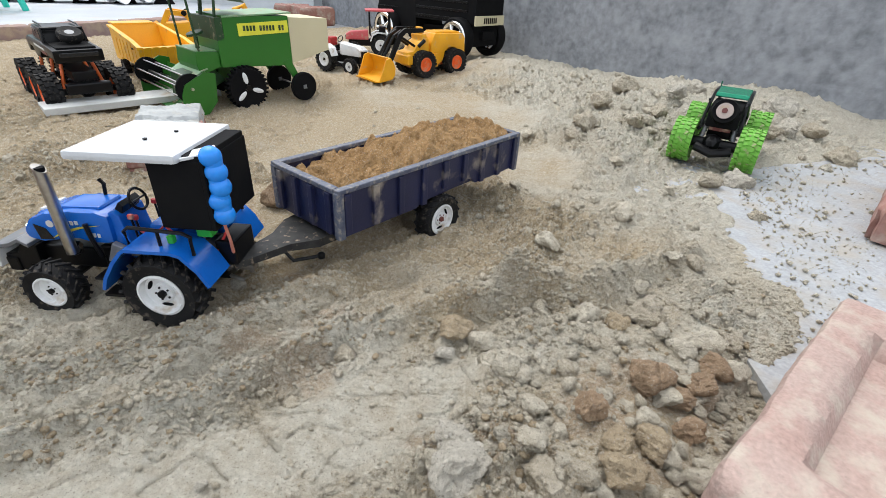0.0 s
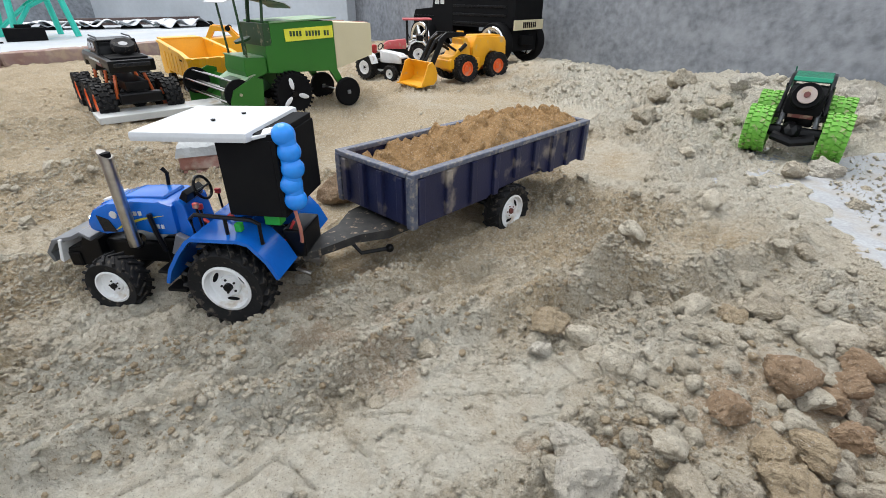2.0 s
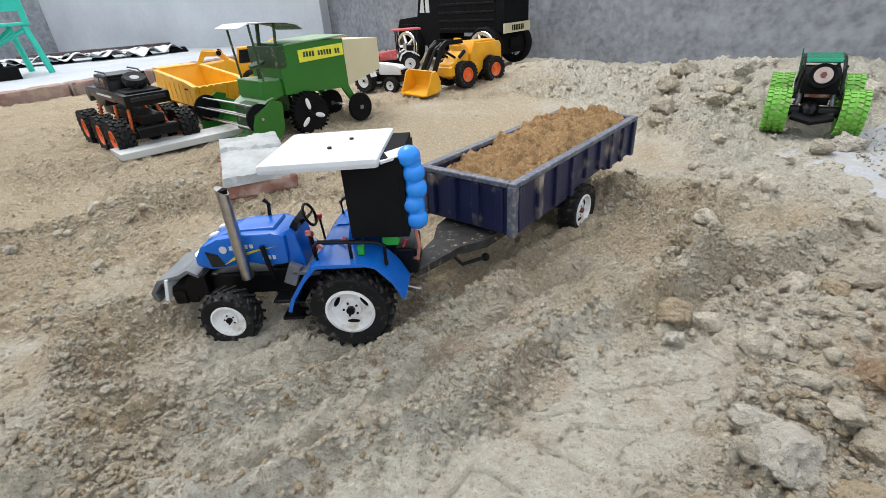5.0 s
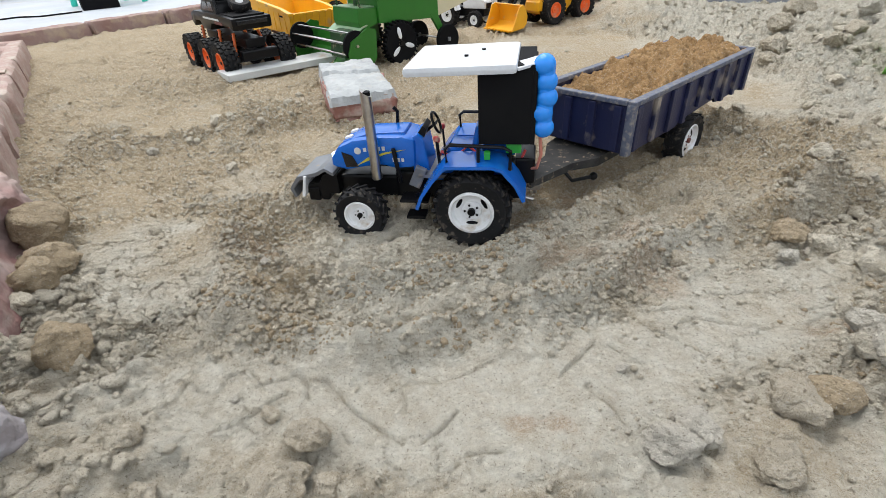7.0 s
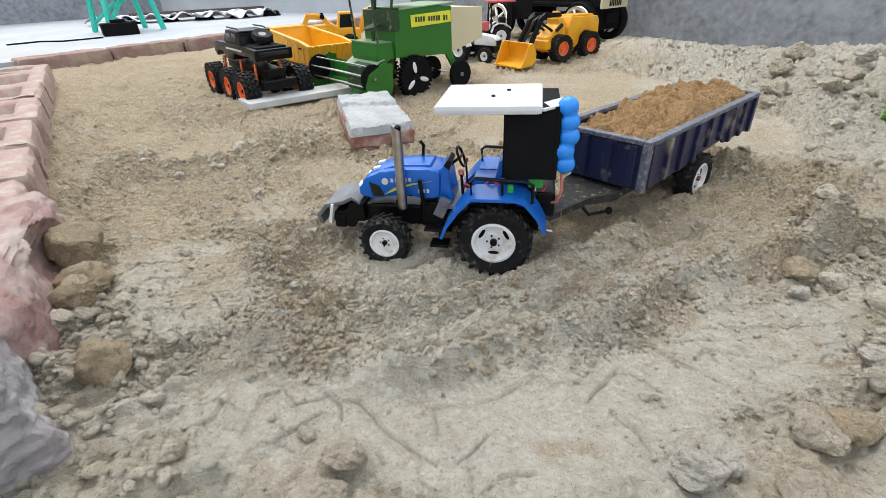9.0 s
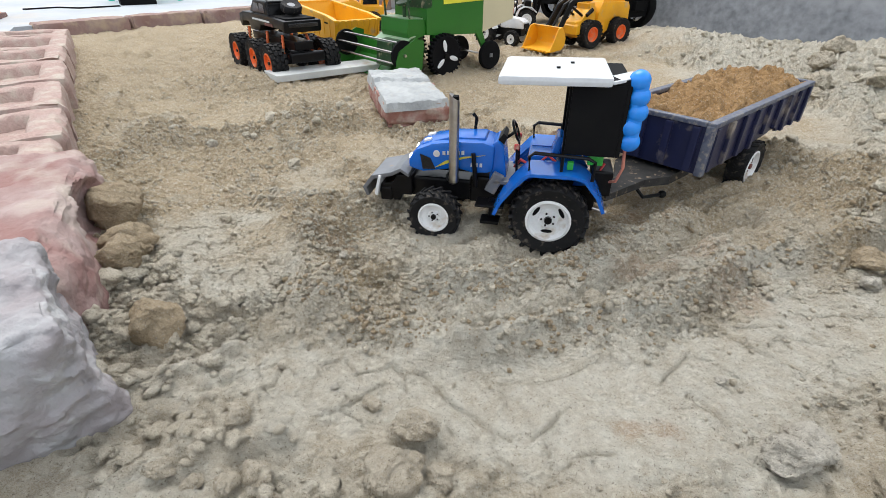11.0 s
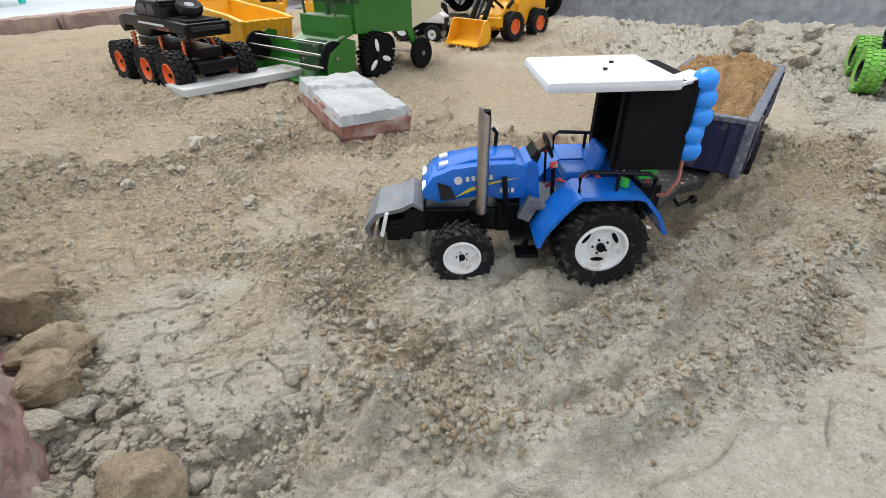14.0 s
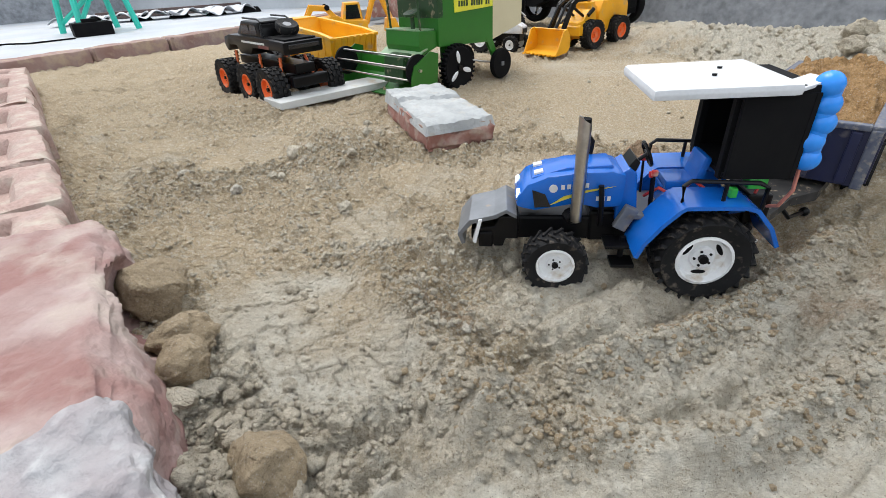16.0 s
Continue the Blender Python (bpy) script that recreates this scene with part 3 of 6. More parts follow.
def sand_bed():
    xs = spaced([(-3.4, 0), (-2.2, 0.02), (-1.45, 0.008), (-1.12, 0.004), (0.42, 0.0024), (0.7, 0.005), (1.3, 0.009), (2.4, 0.03)])
    ys = spaced([(-0.2, 0), (0.2, 0.012), (0.95, 0.0022), (1.4, 0.0035), (2.0, 0.0055), (3.0, 0.009), (3.6, 0.02), (5.2, 0.05)])
    X, Y = np.meshgrid(xs, ys)
    Z = ground_height(X, Y)
    ok = (X + Y > -0.78) & (X - Y > -5.9) & (X + Y < 3.9) & (inside(X, Y) > -0.02)
    nx = len(xs)
    idx = np.arange(X.size).reshape(X.shape)
    quad = np.stack([idx[:-1, :-1], idx[:-1, 1:], idx[1:, 1:], idx[1:, :-1]], -1)
    keep = ok[:-1, :-1] | ok[:-1, 1:] | ok[1:, 1:] | ok[1:, :-1]
    quad = quad[keep]
    used = np.unique(quad)
    remap = np.zeros(X.size, np.int64)
    remap[used] = np.arange(len(used))
    co = np.stack([X.ravel()[used], Y.ravel()[used], Z.ravel()[used]], -1)
    quad = remap[quad]
    me = bpy.data.meshes.new("ground")
    me.vertices.add(len(co))
    me.vertices.foreach_set("co", co.ravel())
    me.loops.add(quad.size)
    me.loops.foreach_set("vertex_index", quad.ravel().astype(np.int32))
    me.polygons.add(len(quad))
    me.polygons.foreach_set("loop_start", np.arange(0, quad.size, 4, dtype=np.int32))
    me.update(calc_edges=True)
    x, y = co[:, 0], co[:, 1]
    flat, crumbly = flatness(x, y), clustered(x, y)
    left = step(-0.62, -0.95, x + 0.25 * (y - 0.7)) * step(0.42, 0.72, y)
    middle = step(0.68, 0.92, y) * step(0.3, -0.15, x - 0.2 * y) * (1 - step(1.5, 2.2, y))
    earth = 0.26 + 0.72 * np.maximum(left, 0.9 * middle) + 0.55 * step(1.3, 1.9, y) * step(0.35, -0.3, x)
    for cx, cy, r, k in ((-0.1, 0.72, 0.09, 0.4), (-0.3, 0.80, 0.16, 0.4), (0.24, 1.42, 0.08, 0.5), (-0.78, 0.64, 0.09, 0.25), (-0.70, 0.52, 0.05, 0.4), (0.18, 0.56, 0.12, 0.4), (-0.12, 0.36, 0.07, 0.35)):
        earth += k * blob(x, y, cx, cy, r, r * 0.7)
    earth += 0.42 * fractal(x * 9, y * 9, 4, 111, 0.6) + 0.16 * crumbly * (1 - flat) * (x < 0.3)
    earth -= 0.38 * blob(x, y, -0.45, 0.52, 0.26, 0.12, 25) + 0.25 * flat * (y < 0.72) + 0.4 * blob(x, y, -0.92, 0.67, 0.07, 0.05) + 0.5 * step(-0.1, 0.3, x) * step(0.9, 1.3, y)
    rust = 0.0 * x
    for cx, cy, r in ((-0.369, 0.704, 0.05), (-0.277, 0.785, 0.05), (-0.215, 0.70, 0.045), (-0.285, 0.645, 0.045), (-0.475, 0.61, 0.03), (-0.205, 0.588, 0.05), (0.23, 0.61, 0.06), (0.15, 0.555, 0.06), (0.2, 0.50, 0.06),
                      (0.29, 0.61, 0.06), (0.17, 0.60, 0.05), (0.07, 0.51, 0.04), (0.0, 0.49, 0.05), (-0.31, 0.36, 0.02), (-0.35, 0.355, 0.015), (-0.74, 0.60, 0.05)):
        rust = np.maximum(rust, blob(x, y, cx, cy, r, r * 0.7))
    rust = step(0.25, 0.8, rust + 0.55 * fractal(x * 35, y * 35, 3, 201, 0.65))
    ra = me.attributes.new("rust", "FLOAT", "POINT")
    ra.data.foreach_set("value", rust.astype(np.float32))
    at = me.attributes.new("earth", "FLOAT", "POINT")
    at.data.foreach_set("value", np.clip(earth, 0, 1).astype(np.float32))
    me.polygons.foreach_set("use_smooth", np.ones(len(quad), bool))
    me.materials.append(SAND)
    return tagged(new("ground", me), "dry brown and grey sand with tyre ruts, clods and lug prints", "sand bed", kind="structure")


sand_bed()


def ground_z(x, y):
    return float(ground_height(np.array([x]), np.array([y]))[0])


def slab(name, pts, z0, z1, material, label, category):
    bm = bmesh.new()
    top = [bm.verts.new((x, y, z1)) for x, y in pts]
    low = [bm.verts.new((x, y, z0)) for x, y in pts]
    bm.faces.new(top), bm.faces.new(low[::-1])
    for k in range(len(pts)):
        j = (k + 1) % len(pts)
        bm.faces.new((top[k], low[k], low[j], top[j]))
    return tagged(part(name, bm, material), label, category, kind="structure")


slab("floor", [(-12, -8), (10, -8), (10, 8), (-12, 8)], -0.14, -0.03, CONCRETE, "plain concrete under the sand bed", "floor")
slab("floor_right", [(0.05, -0.2), (-0.9, -1.5), (6, -3), (6, 2.3), (1.9, 2.3), (0.9, 2.6), (0.4, 1.8), (0.4, 0.6)], -0.028, 0.012, CONCRETE, "pale grey concrete floor with scattered grit", "floor")
slab("floor_left", [(-1.70, 0.655), (-3.3, 2.26), (-3.16, 2.62), (-2.8, 3.25), (-2.2, 4.6), (-1.7, 5.6), (-3, 7.8), (-12, 7.8), (-12, -6), (-2, -3), (-0.95, -0.09)], -0.028, 0.074, TERRACE,
     "raised pale limewashed terrace floor", "floor")


def wall(name, a, b, thick, z0, z1, material, label):
    a, b = Vector((*a, 0)), Vector((*b, 0))
    d = (b - a).normalized()
    nrm = Vector((-d.y, d.x, 0)) * thick
    return slab(name, [tuple((a)[:2]), tuple(b[:2]), tuple((b + nrm)[:2]), tuple((a + nrm)[:2])], z0, z1, material, label, "wall")


wall("wall_right", (4.6, -0.75), (-2.3, 6.15), -0.15, -0.03, 1.25, PLASTER, "rough grey cement plaster parapet wall")
wall("wall_back", (-1.75, 5.35), (-5.6, 6.5), -0.15, -0.03, 1.25, LIMEWASH, "pale limewashed plaster wall")
wall("wall_left", (-5.58, 6.5), (-7.6, 3.2), -0.15, -0.03, 1.25, PLASTER, "grey plaster parapet wall")
wall("wall_far_left", (-7.6, 3.2), (-7.6, -5), -0.15, -0.03, 1.25, PLASTER, "grey plaster parapet wall")
wall("wall_behind", (-7.6, -5), (4.6, -5), -0.15, -0.03, 1.25, PLASTER, "grey plaster parapet wall")
wall("wall_near_right", (4.6, -5), (4.6, -0.75), -0.15, -0.03, 1.25, PLASTER, "grey plaster parapet wall")


# ---- bricks round the bed ----
def brick(name, l, w, h, material, m, label, category="brick", frog=True, seed=0, wear=0.008, group="", res=(34, 20, 7)):
    bm = bmesh.new()
    nx, ny, nz = res
    bmesh.ops.create_grid(bm, x_segments=nx, y_segments=ny, size=0.5)
    for v in bm.verts:
        v.co.z = 0.5
    geo = bmesh.ops.extrude_face_region(bm, geom=bm.faces[:])
    for v in [g for g in geo["geom"] if isinstance(g, bmesh.types.BMVert)]:
        v.co.z = -0.5
    bmesh.ops.subdivide_edges(bm, edges=[e for e in bm.edges if abs(e.verts[0].co.z - e.verts[1].co.z) > 0.5], cuts=nz)
    o = Vector((seed * 2.3, seed * 5.1, 0.7))
    for v in bm.verts:
        x, y, z = v.co
        top = z > 0.49
        p = Vector((x * l, y * w, z * h))
        if frog and top:
            k = min(1, max(0, (0.33 - abs(x)) / 0.035)) * min(1, max(0, (0.31 - abs(y)) / 0.05))
            p.z -= 0.03 * k
        # worn arrises
        n_edge = sum(0.5 - abs(c) < 0.008 / e for c, e in ((x, l), (y, w), (z, h)))
        if n_edge >= 2:
            p *= 1 - 0.016 * n_edge
        q = p * 9 + o
        d = noise.noise(q) * 0.7 + noise.noise(q * 2.7) * 0.5 + noise.noise(q * 7) * 0.3 + noise.noise(q * 16) * 0.15
        p += Vector((math.copysign(1, x) * (abs(x) > 0.49), math.copysign(1, y) * (abs(y) > 0.49), math.copysign(1, z) * (abs(z) > 0.49))) * d * wear
        chip = noise.noise(q * 0.8 + Vector((3, 1, 8)))
        if n_edge >= 2 and chip > 0.12:
            p *= 1 - 0.12 * (chip - 0.12)
        v.co = p
    ob = part(name, bm, material, smooth=True)
    ob.matrix_world = m
    return tagged(ob, label, category, group)


def worn_block(name, size, radius, material, m, label, category, seed, wear, hollow=0.0):
    """A squared stone with rounded arrises, uneven faces and, where asked, a chipped hollow in its +y side."""
    bm = bmesh.new()
    bmesh.ops.create_cube(bm, size=1.0)
    bmesh.ops.subdivide_edges(bm, edges=bm.edges[:], cuts=56, use_grid_fill=True)
    half, o = Vector(size) / 2, Vector((seed * 2.3, seed * 5.1, 0.7))
    for v in bm.verts:
        p = Vector((v.co.x * size[0], v.co.y * size[1], v.co.z * size[2]))
        q = p * 7 + o
        r = radius * (1 + 0.6 * noise.noise(q * 0.9))
        core = Vector([max(r - h, min(h - r, c)) for c, h in zip(p, half)])
        way = (p - core).normalized()
        d = noise.noise(q) + 0.5 * noise.noise(q * 2.3) - 0.5 * abs(noise.noise(q * 4.1)) + 0.25 * noise.noise(q * 9) + 0.12 * noise.noise(q * 21)
        p = core + way * (r + wear * d)
        if hollow and way.y > 0.5:
            p.y -= hollow * max(0, 1 - math.hypot((p.x / size[0] + 0.1) / 0.2, (p.z / size[2] - 0.1) / 0.3)) ** 0.5
            p.y -= 0.4 * hollow * max(0, noise.noise(q * 1.8 + Vector((9, 2, 5))))
        v.co = p
    ob = part(name, bm, material, smooth=True)
    ob.matrix_world = m
    return tagged(ob, label, category)


A45 = -44.0
at = Vector((-1.25, 0.63, 0))
along = Vector((-0.72, 0.694, 0))
out = Vector((-0.694, -0.72, 0))
s = 0.0
for k, l in enumerate((0.165, 0.26, 0.32, 0.36, 0.36, 0.36, 0.32)):
    c = at + along * (s + l / 2) + out * 0.15
    brick("brick", l - 0.012, 0.30 + 0.01 * (k % 2), 0.11, BRICK, pose(c.x, c.y, 0.048, 1.2 * math.sin(k * 5), 1.5 * math.sin(k * 3), A45 + 2 * math.sin(k * 7)),
          "weathered pale red frogged brick edging the sand bed", seed=k + 1, wear=0.007, group="edging bricks")
    s += l

# worn blocks by the near left corner and the bricks on the right
worn_block("brick_block", (0.49, 0.25, 0.16), 0.035, BLOCK, pose(-1.165, 0.428, 0.042, 2, -2, -48.5), "large weathered pale red block with a chipped hollow in its side", "block", 21, 0.012, 0.035)
worn_block("pale_stone", (0.15, 0.24, 0.17), 0.02, BLUEROCK, pose(-0.95, 0.208, 0.062, 5, 8, -37), "rough pale squared stone lying against the block", "stone", 8, 0.018)
brick("brick", 0.47, 0.25, 0.085, BRICK, pose(0.487, 0.538, 0.037, 0, 0, 46), "pale red frogged brick with a chipped corner", seed=33, wear=0.004, group="right bricks")
brick("brick", 0.26, 0.2, 0.075, BRICK, pose(0.235, 0.28, 0.036, 0, 0, 49), "broken pale red brick with chipped end", frog=False, seed=36, wear=0.012, group="right bricks")
brick("brick", 0.46, 0.24, 0.085, BRICK_RED, pose(1.06, 1.215, 0.05, 0, 0, 50), "dark red brick lying on the concrete floor", frog=False, seed=35, wear=0.006, group="right bricks")

# curb along the back of the bed
CURBS = [((-3.2, 2.3), (-3.0, 2.74)), ((-3.0, 2.75), (-2.8, 3.15)), ((-2.795, 3.16), (-2.55, 3.65)), ((-2.545, 3.66), (-2.3, 4.2)), ((-2.295, 4.21), (-2.0, 4.85))]
for k, (a, b) in enumerate(CURBS):
    a, b = Vector((*a, 0)), Vector((*b, 0))
    d = b - a
    c = (a + b) / 2 + Vector((-d.y, d.x, 0)).normalized() * 0.07
    brick("curb_brick", d.length - 0.006, 0.14, 0.115, CURB, pose(c.x, c.y, 0.028, 0, 0, math.degrees(math.atan2(d.y, d.x))), "dusty red brown brick edging the terrace floor", "brick", False, 50 + k, 0.005, "curb bricks")


# ---- the blue tractor ----
def blue_tractor(m):
    t = thing("toy_tractor", m, "blue toy tractor with white rims, foam roof and steel exhaust", "toy tractor")
    for s in (1, -1):
        wheel(t, (0, s * 0.072, 0.059), 0.059, 0.046, 0.034, WHITE, lugs=20, side=s, rim_label="white plastic rim", slots=True)
        wheel(t, (0.178, s * 0.07, 0.0425), 0.0425, 0.033, 0.025, WHITE, lugs=18, side=s, rim_label="white plastic rim")
    c = box(0.05, 0, 0.07, 0.16, 0.045, 0.045, 0.004)
    box(0.17, 0, 0.066, 0.12, 0.04, 0.035, 0.004, bm=c)
    rod((0, -0.07, 0.059), (0, 0.07, 0.059), 0.012, bm=c)
    rod((0.178, -0.06, 0.0425), (0.178, 0.06, 0.0425), 0.007, bm=c)
    box(-0.045, 0, 0.075, 0.05, 0.05, 0.05, 0.004, bm=c)
    part("chassis", c, BLACK, t)
    hood = prism([(0.092, 0.104), (0.09, 0.150), (0.11, 0.155), (0.15, 0.154), (0.19, 0.148), (0.216, 0.137), (0.229, 0.120), (0.231, 0.104), (0.205, 0.098), (0.15, 0.108), (0.125, 0.102)], -0.036, 0.036, 0.009)
    part("hood", hood, BLUE, t, "glossy blue hood", True)
    part("hood_ridge", prism([(0.105, 0.152), (0.108, 0.159), (0.165, 0.156), (0.208, 0.143), (0.213, 0.134)], -0.024, 0.024, 0.004), BLUE, t, smooth=True)
    for s in (1, -1):
        y = s * 0.0363
        part("side_grille", prism([(0.205, 0.105), (0.209, 0.130), (0.192, 0.124), (0.184, 0.106)], min(y, y + s * 0.001), max(y, y + s * 0.001)), GLASS_DARK, t, "black side grille")
        part("decal_swoosh", prism([(0.186, 0.108), (0.168, 0.121), (0.138, 0.130), (0.104, 0.135), (0.138, 0.127), (0.165, 0.117)], min(y, y + s * 0.0008), max(y, y + s * 0.0008)), GOLD, t, "yellow green decal stripe")
        d = rod((0.182, y, 0.132), (0.182, y + s * 0.0012, 0.132), 0.0055, seg=14)
        for k in range(5):
            box(0.170 - 0.0075 * k, y + s * 0.0006, 0.134 + 0.0006 * k, 0.0045, 0.0012, 0.006, bm=d)
        for k in range(3):
            box(0.125 - 0.007 * k, y + s * 0.0006, 0.118, 0.004, 0.0012, 0.006, bm=d)
        part("decal_marks", d, DECAL, t, "pale decal marks")
        part("headlight", box(0.222, s * 0.024, 0.118, 0.014, 0.014, 0.014, 0.003), LED, t, "lit white headlight")
        part("top_lamp", box(0.2, s * 0.014, 0.146, 0.012, 0.01, 0.005, 0.001, (0, 14, 0)), WHITE, t)
        f = strip([(0.082, 0.062), (0.074, 0.082), (0.056, 0.108), (0.040, 0.126), (0.034, 0.130), (-0.03, 0.131), (-0.044, 0.127), (-0.064, 0.104), (-0.076, 0.080)], 0.058, 0.005, 0.034 if s > 0 else -0.092)
        part("fender", f, BLUE, t, "blue rear mudguard", True)
        part("fender_panel", prism([(0.068, 0.085), (0.052, 0.108), (0.036, 0.126), (-0.03, 0.128), (-0.042, 0.124), (-0.058, 0.1)], s * 0.036 - 0.002, s * 0.036 + 0.002), BLUE, t)
        y = s * 0.075
        part("grab_rail", tube([(0.035, y, 0.128), (0.037, y, 0.152), (0.03, y, 0.158), (-0.045, y, 0.155), (-0.055, y, 0.15), (-0.055, y, 0.122)], 0.0028), BLACK, t, smooth=True)
        part("rail_post", rod((-0.01, y, 0.132), (-0.01, y, 0.157), 0.0025, seg=8), BLACK, t)
        part("turn_lamp", box(-0.022, s * 0.066, 0.14, 0.009, 0.009, 0.012, 0.002), mat("green lamp", (0.03, 0.4, 0.05), 0.2) if s > 0 else RED, t, "small green lamp" if s > 0 else "small red lamp")
        st = box(0.092, s * 0.052, 0.062, 0.045, 0.03, 0.004, 0.001)
        rod((0.09, s * 0.05, 0.04), (0.09, s * 0.05, 0.07), 0.004, bm=st)
        box(0.09, s * 0.058, 0.036, 0.03, 0.025, 0.005, 0.001, bm=st)
        part("step", st, BLACK, t)
        part("tread_plate", box(0.088, s * 0.04, 0.092, 0.018, 0.01, 0.034, 0.002, (0, -25, 0)), GREY, t)
        part("mirror_rod", tube([(0.118, s * 0.036, 0.08), (0.12, s * 0.041, 0.11), (0.123, s * 0.041, 0.138)], 0.0035), BLACK, t)
    ex = tube([(0.152, 0.048, 0.092), (0.152, 0.048, 0.224)], 0.0078, 16)
    for v in ex.verts:
        if v.co.z > 0.2:
            v.co.z += 0.7 * (v.co.x - 0.152)
    part("exhaust", ex, STEEL, t, "polished steel exhaust stack", True)
    part("exhaust_mouth", rod((0.152, 0.048, 0.218), (0.152, 0.048, 0.2255), 0.0068, seg=14), MATTE, t)
    part("exhaust_elbow", tube([(0.16, 0.03, 0.094), (0.155, 0.04, 0.092), (0.152, 0.046, 0.096)], 0.009), BLACK, t)
    part("air_pipe", tube([(0.13, -0.02, 0.15), (0.128, -0.022, 0.175), (0.134, -0.022, 0.182)], 0.003), BLACK, t)
    part("cowl", prism([(0.098, 0.08), (0.098, 0.149), (0.088, 0.156), (0.078, 0.148), (0.07, 0.09)], -0.028, 0.028, 0.003), BLUE, t)
    part("dash", prism([(0.09, 0.152), (0.08, 0.166), (0.074, 0.160), (0.078, 0.148)], -0.02, 0.02, 0.001), BLACK, t)
    w = bmesh.new()
    tube([(0.062 + 0.006 * math.sin(a), 0.016 * math.cos(a), 0.165 + 0.015 * math.sin(a)) for a in [2 * math.pi * k / 20 for k in range(21)]], 0.0022, 6, w)
    tube([(0.062, -0.015, 0.165), (0.062, 0.015, 0.165)], 0.0015, 6, w)
    tube([(0.062, 0, 0.165), (0.08, 0, 0.15)], 0.0025, 6, w)
    part("steering_wheel", w, BLACK, t)
    part("platform", box(0.045, 0, 0.095, 0.09, 0.09, 0.006, 0.001), GREY, t)
    seat = box(0.02, 0, 0.13, 0.04, 0.046, 0.012, 0.004)
    box(-0.002, 0, 0.148, 0.01, 0.046, 0.038, 0.004, (0, -12, 0), bm=seat)
    part("seat", seat, BLUE, t, "blue moulded seat", True)
    part("seat_base", box(0.015, 0, 0.11, 0.05, 0.07, 0.03, 0.003), BLUE, t)
    for k, (y, h) in enumerate(((0.03, 0.15), (0.022, 0.145), (-0.026, 0.15))):
        part("lever", rod((0.055, y, 0.1), (0.058, y, h), 0.0018, seg=6), BLACK, t)
        part("knob", box(0.058, y, h, 0.008, 0.006, 0.008, 0.002), RED, t, "red lever knob")
    part("wiring", tube([(0.06, 0.01, 0.11), (0.05, 0.03, 0.13), (0.03, 0.035, 0.12), (0.01, 0.03, 0.14), (-0.02, 0.04, 0.12), (-0.06, 0.03, 0.1), (-0.075, 0.02, 0.13)], 0.0022, 6), RED, t, "thin red wire")
    # speaker box behind the seat
    body = part("speaker_box", box(-0.084, 0, 0.203, 0.006, 0.122, 0.098, 0.001), MATTE, t, "open fronted matte black box")
    for s in (1, -1):
        part("side_panel", box(-0.046, s * 0.058, 0.203, 0.07, 0.006, 0.098, 0.001), MATTE, body)
        part("end_board", box(-0.046, 0, 0.2015 + s * 0.0455, 0.07, 0.11, 0.006, 0.001), MATTE, body)
    part("recess", box(-0.06, 0, 0.203, 0.006, 0.06, 0.09, 0.001), GREY, body, "grey inner panel")
    for s in (1, -1):
        part("front_post", box(-0.012, s * 0.045, 0.2, 0.008, 0.01, 0.1, 0.001), MATTE, body)
    roof = box(0.014, 0, 0.258, 0.15, 0.15, 0.013, 0.0055)
    for v in roof.verts:
        v.co.z -= 0.9 * max(0, v.co.x - 0.03) ** 2 * 8 * 0.12
        if v.co.x > 0.07:
            v.co.x += 0.004 * noise.noise(Vector((0, v.co.y * 70, 1)))
    r = part("roof", roof, FOAM, t, "white foam board roof", True)
    part("screw", rod((0.01, 0.02, 0.264), (0.01, 0.02, 0.266), 0.003, seg=8), BLACK, r)
    part("screw", rod((-0.01, -0.02, 0.264), (-0.01, -0.02, 0.266), 0.003, seg=8), BLACK, r)
    bl = bmesh.new()
    for k in range(5):
        z = 0.176 + 0.0205 * k
        bmesh.ops.create_icosphere(bl, subdivisions=3, radius=0.0142, matrix=pose(-0.098 + 0.003 * math.sin(k * 2), 0.052, z))
        if k:
            rod((-0.098, 0.052, z - 0.0205), (-0.098, 0.052, z), 0.011, bm=bl)
    part("blue_tube", bl, BALLOON, t, "knobbly glossy blue plastic tube", True)
    part("box_cap", box(-0.062, 0, 0.2555, 0.046, 0.12, 0.008, 0.001), MATTE, body)
    part("terminal_block", box(-0.058, 0.038, 0.142, 0.022, 0.018, 0.014, 0.002), mat("bright green plastic", (0.03, 0.42, 0.05), 0.35), t, "bright green terminal block")
    part("hitch_wire", tube([(-0.094, 0.052, 0.165), (-0.097, 0.05, 0.135), (-0.092, 0.04, 0.11), (-0.08, 0.02, 0.1)], 0.0024, 6), mat("salmon wire", (0.55, 0.2, 0.14), 0.5), t, "salmon pink wire")
    part("tape", box(-0.075, 0.045, 0.259, 0.04, 0.03, 0.004, 0.001, (0, 10, 20)), FOAM, t, "torn white tape")
    # front weight carrier
    part("weight_frame", prism([(0.225, 0.055), (0.225, 0.09), (0.25, 0.09), (0.258, 0.075), (0.29, 0.07), (0.29, 0.055), (0.265, 0.055), (0.258, 0.043), (0.246, 0.043), (0.242, 0.055)], -0.034, 0.034, 0.002), BLACK, t)
    part("weight_plate", prism([(0.228, 0.09), (0.242, 0.098), (0.256, 0.09), (0.288, 0.082), (0.302, 0.066), (0.298, 0.052), (0.303, 0.05), (0.309, 0.066), (0.292, 0.088), (0.258, 0.096), (0.242, 0.104), (0.228, 0.096)], -0.042, 0.042, 0.001), GREY, t, "bent grey sheet metal plate")
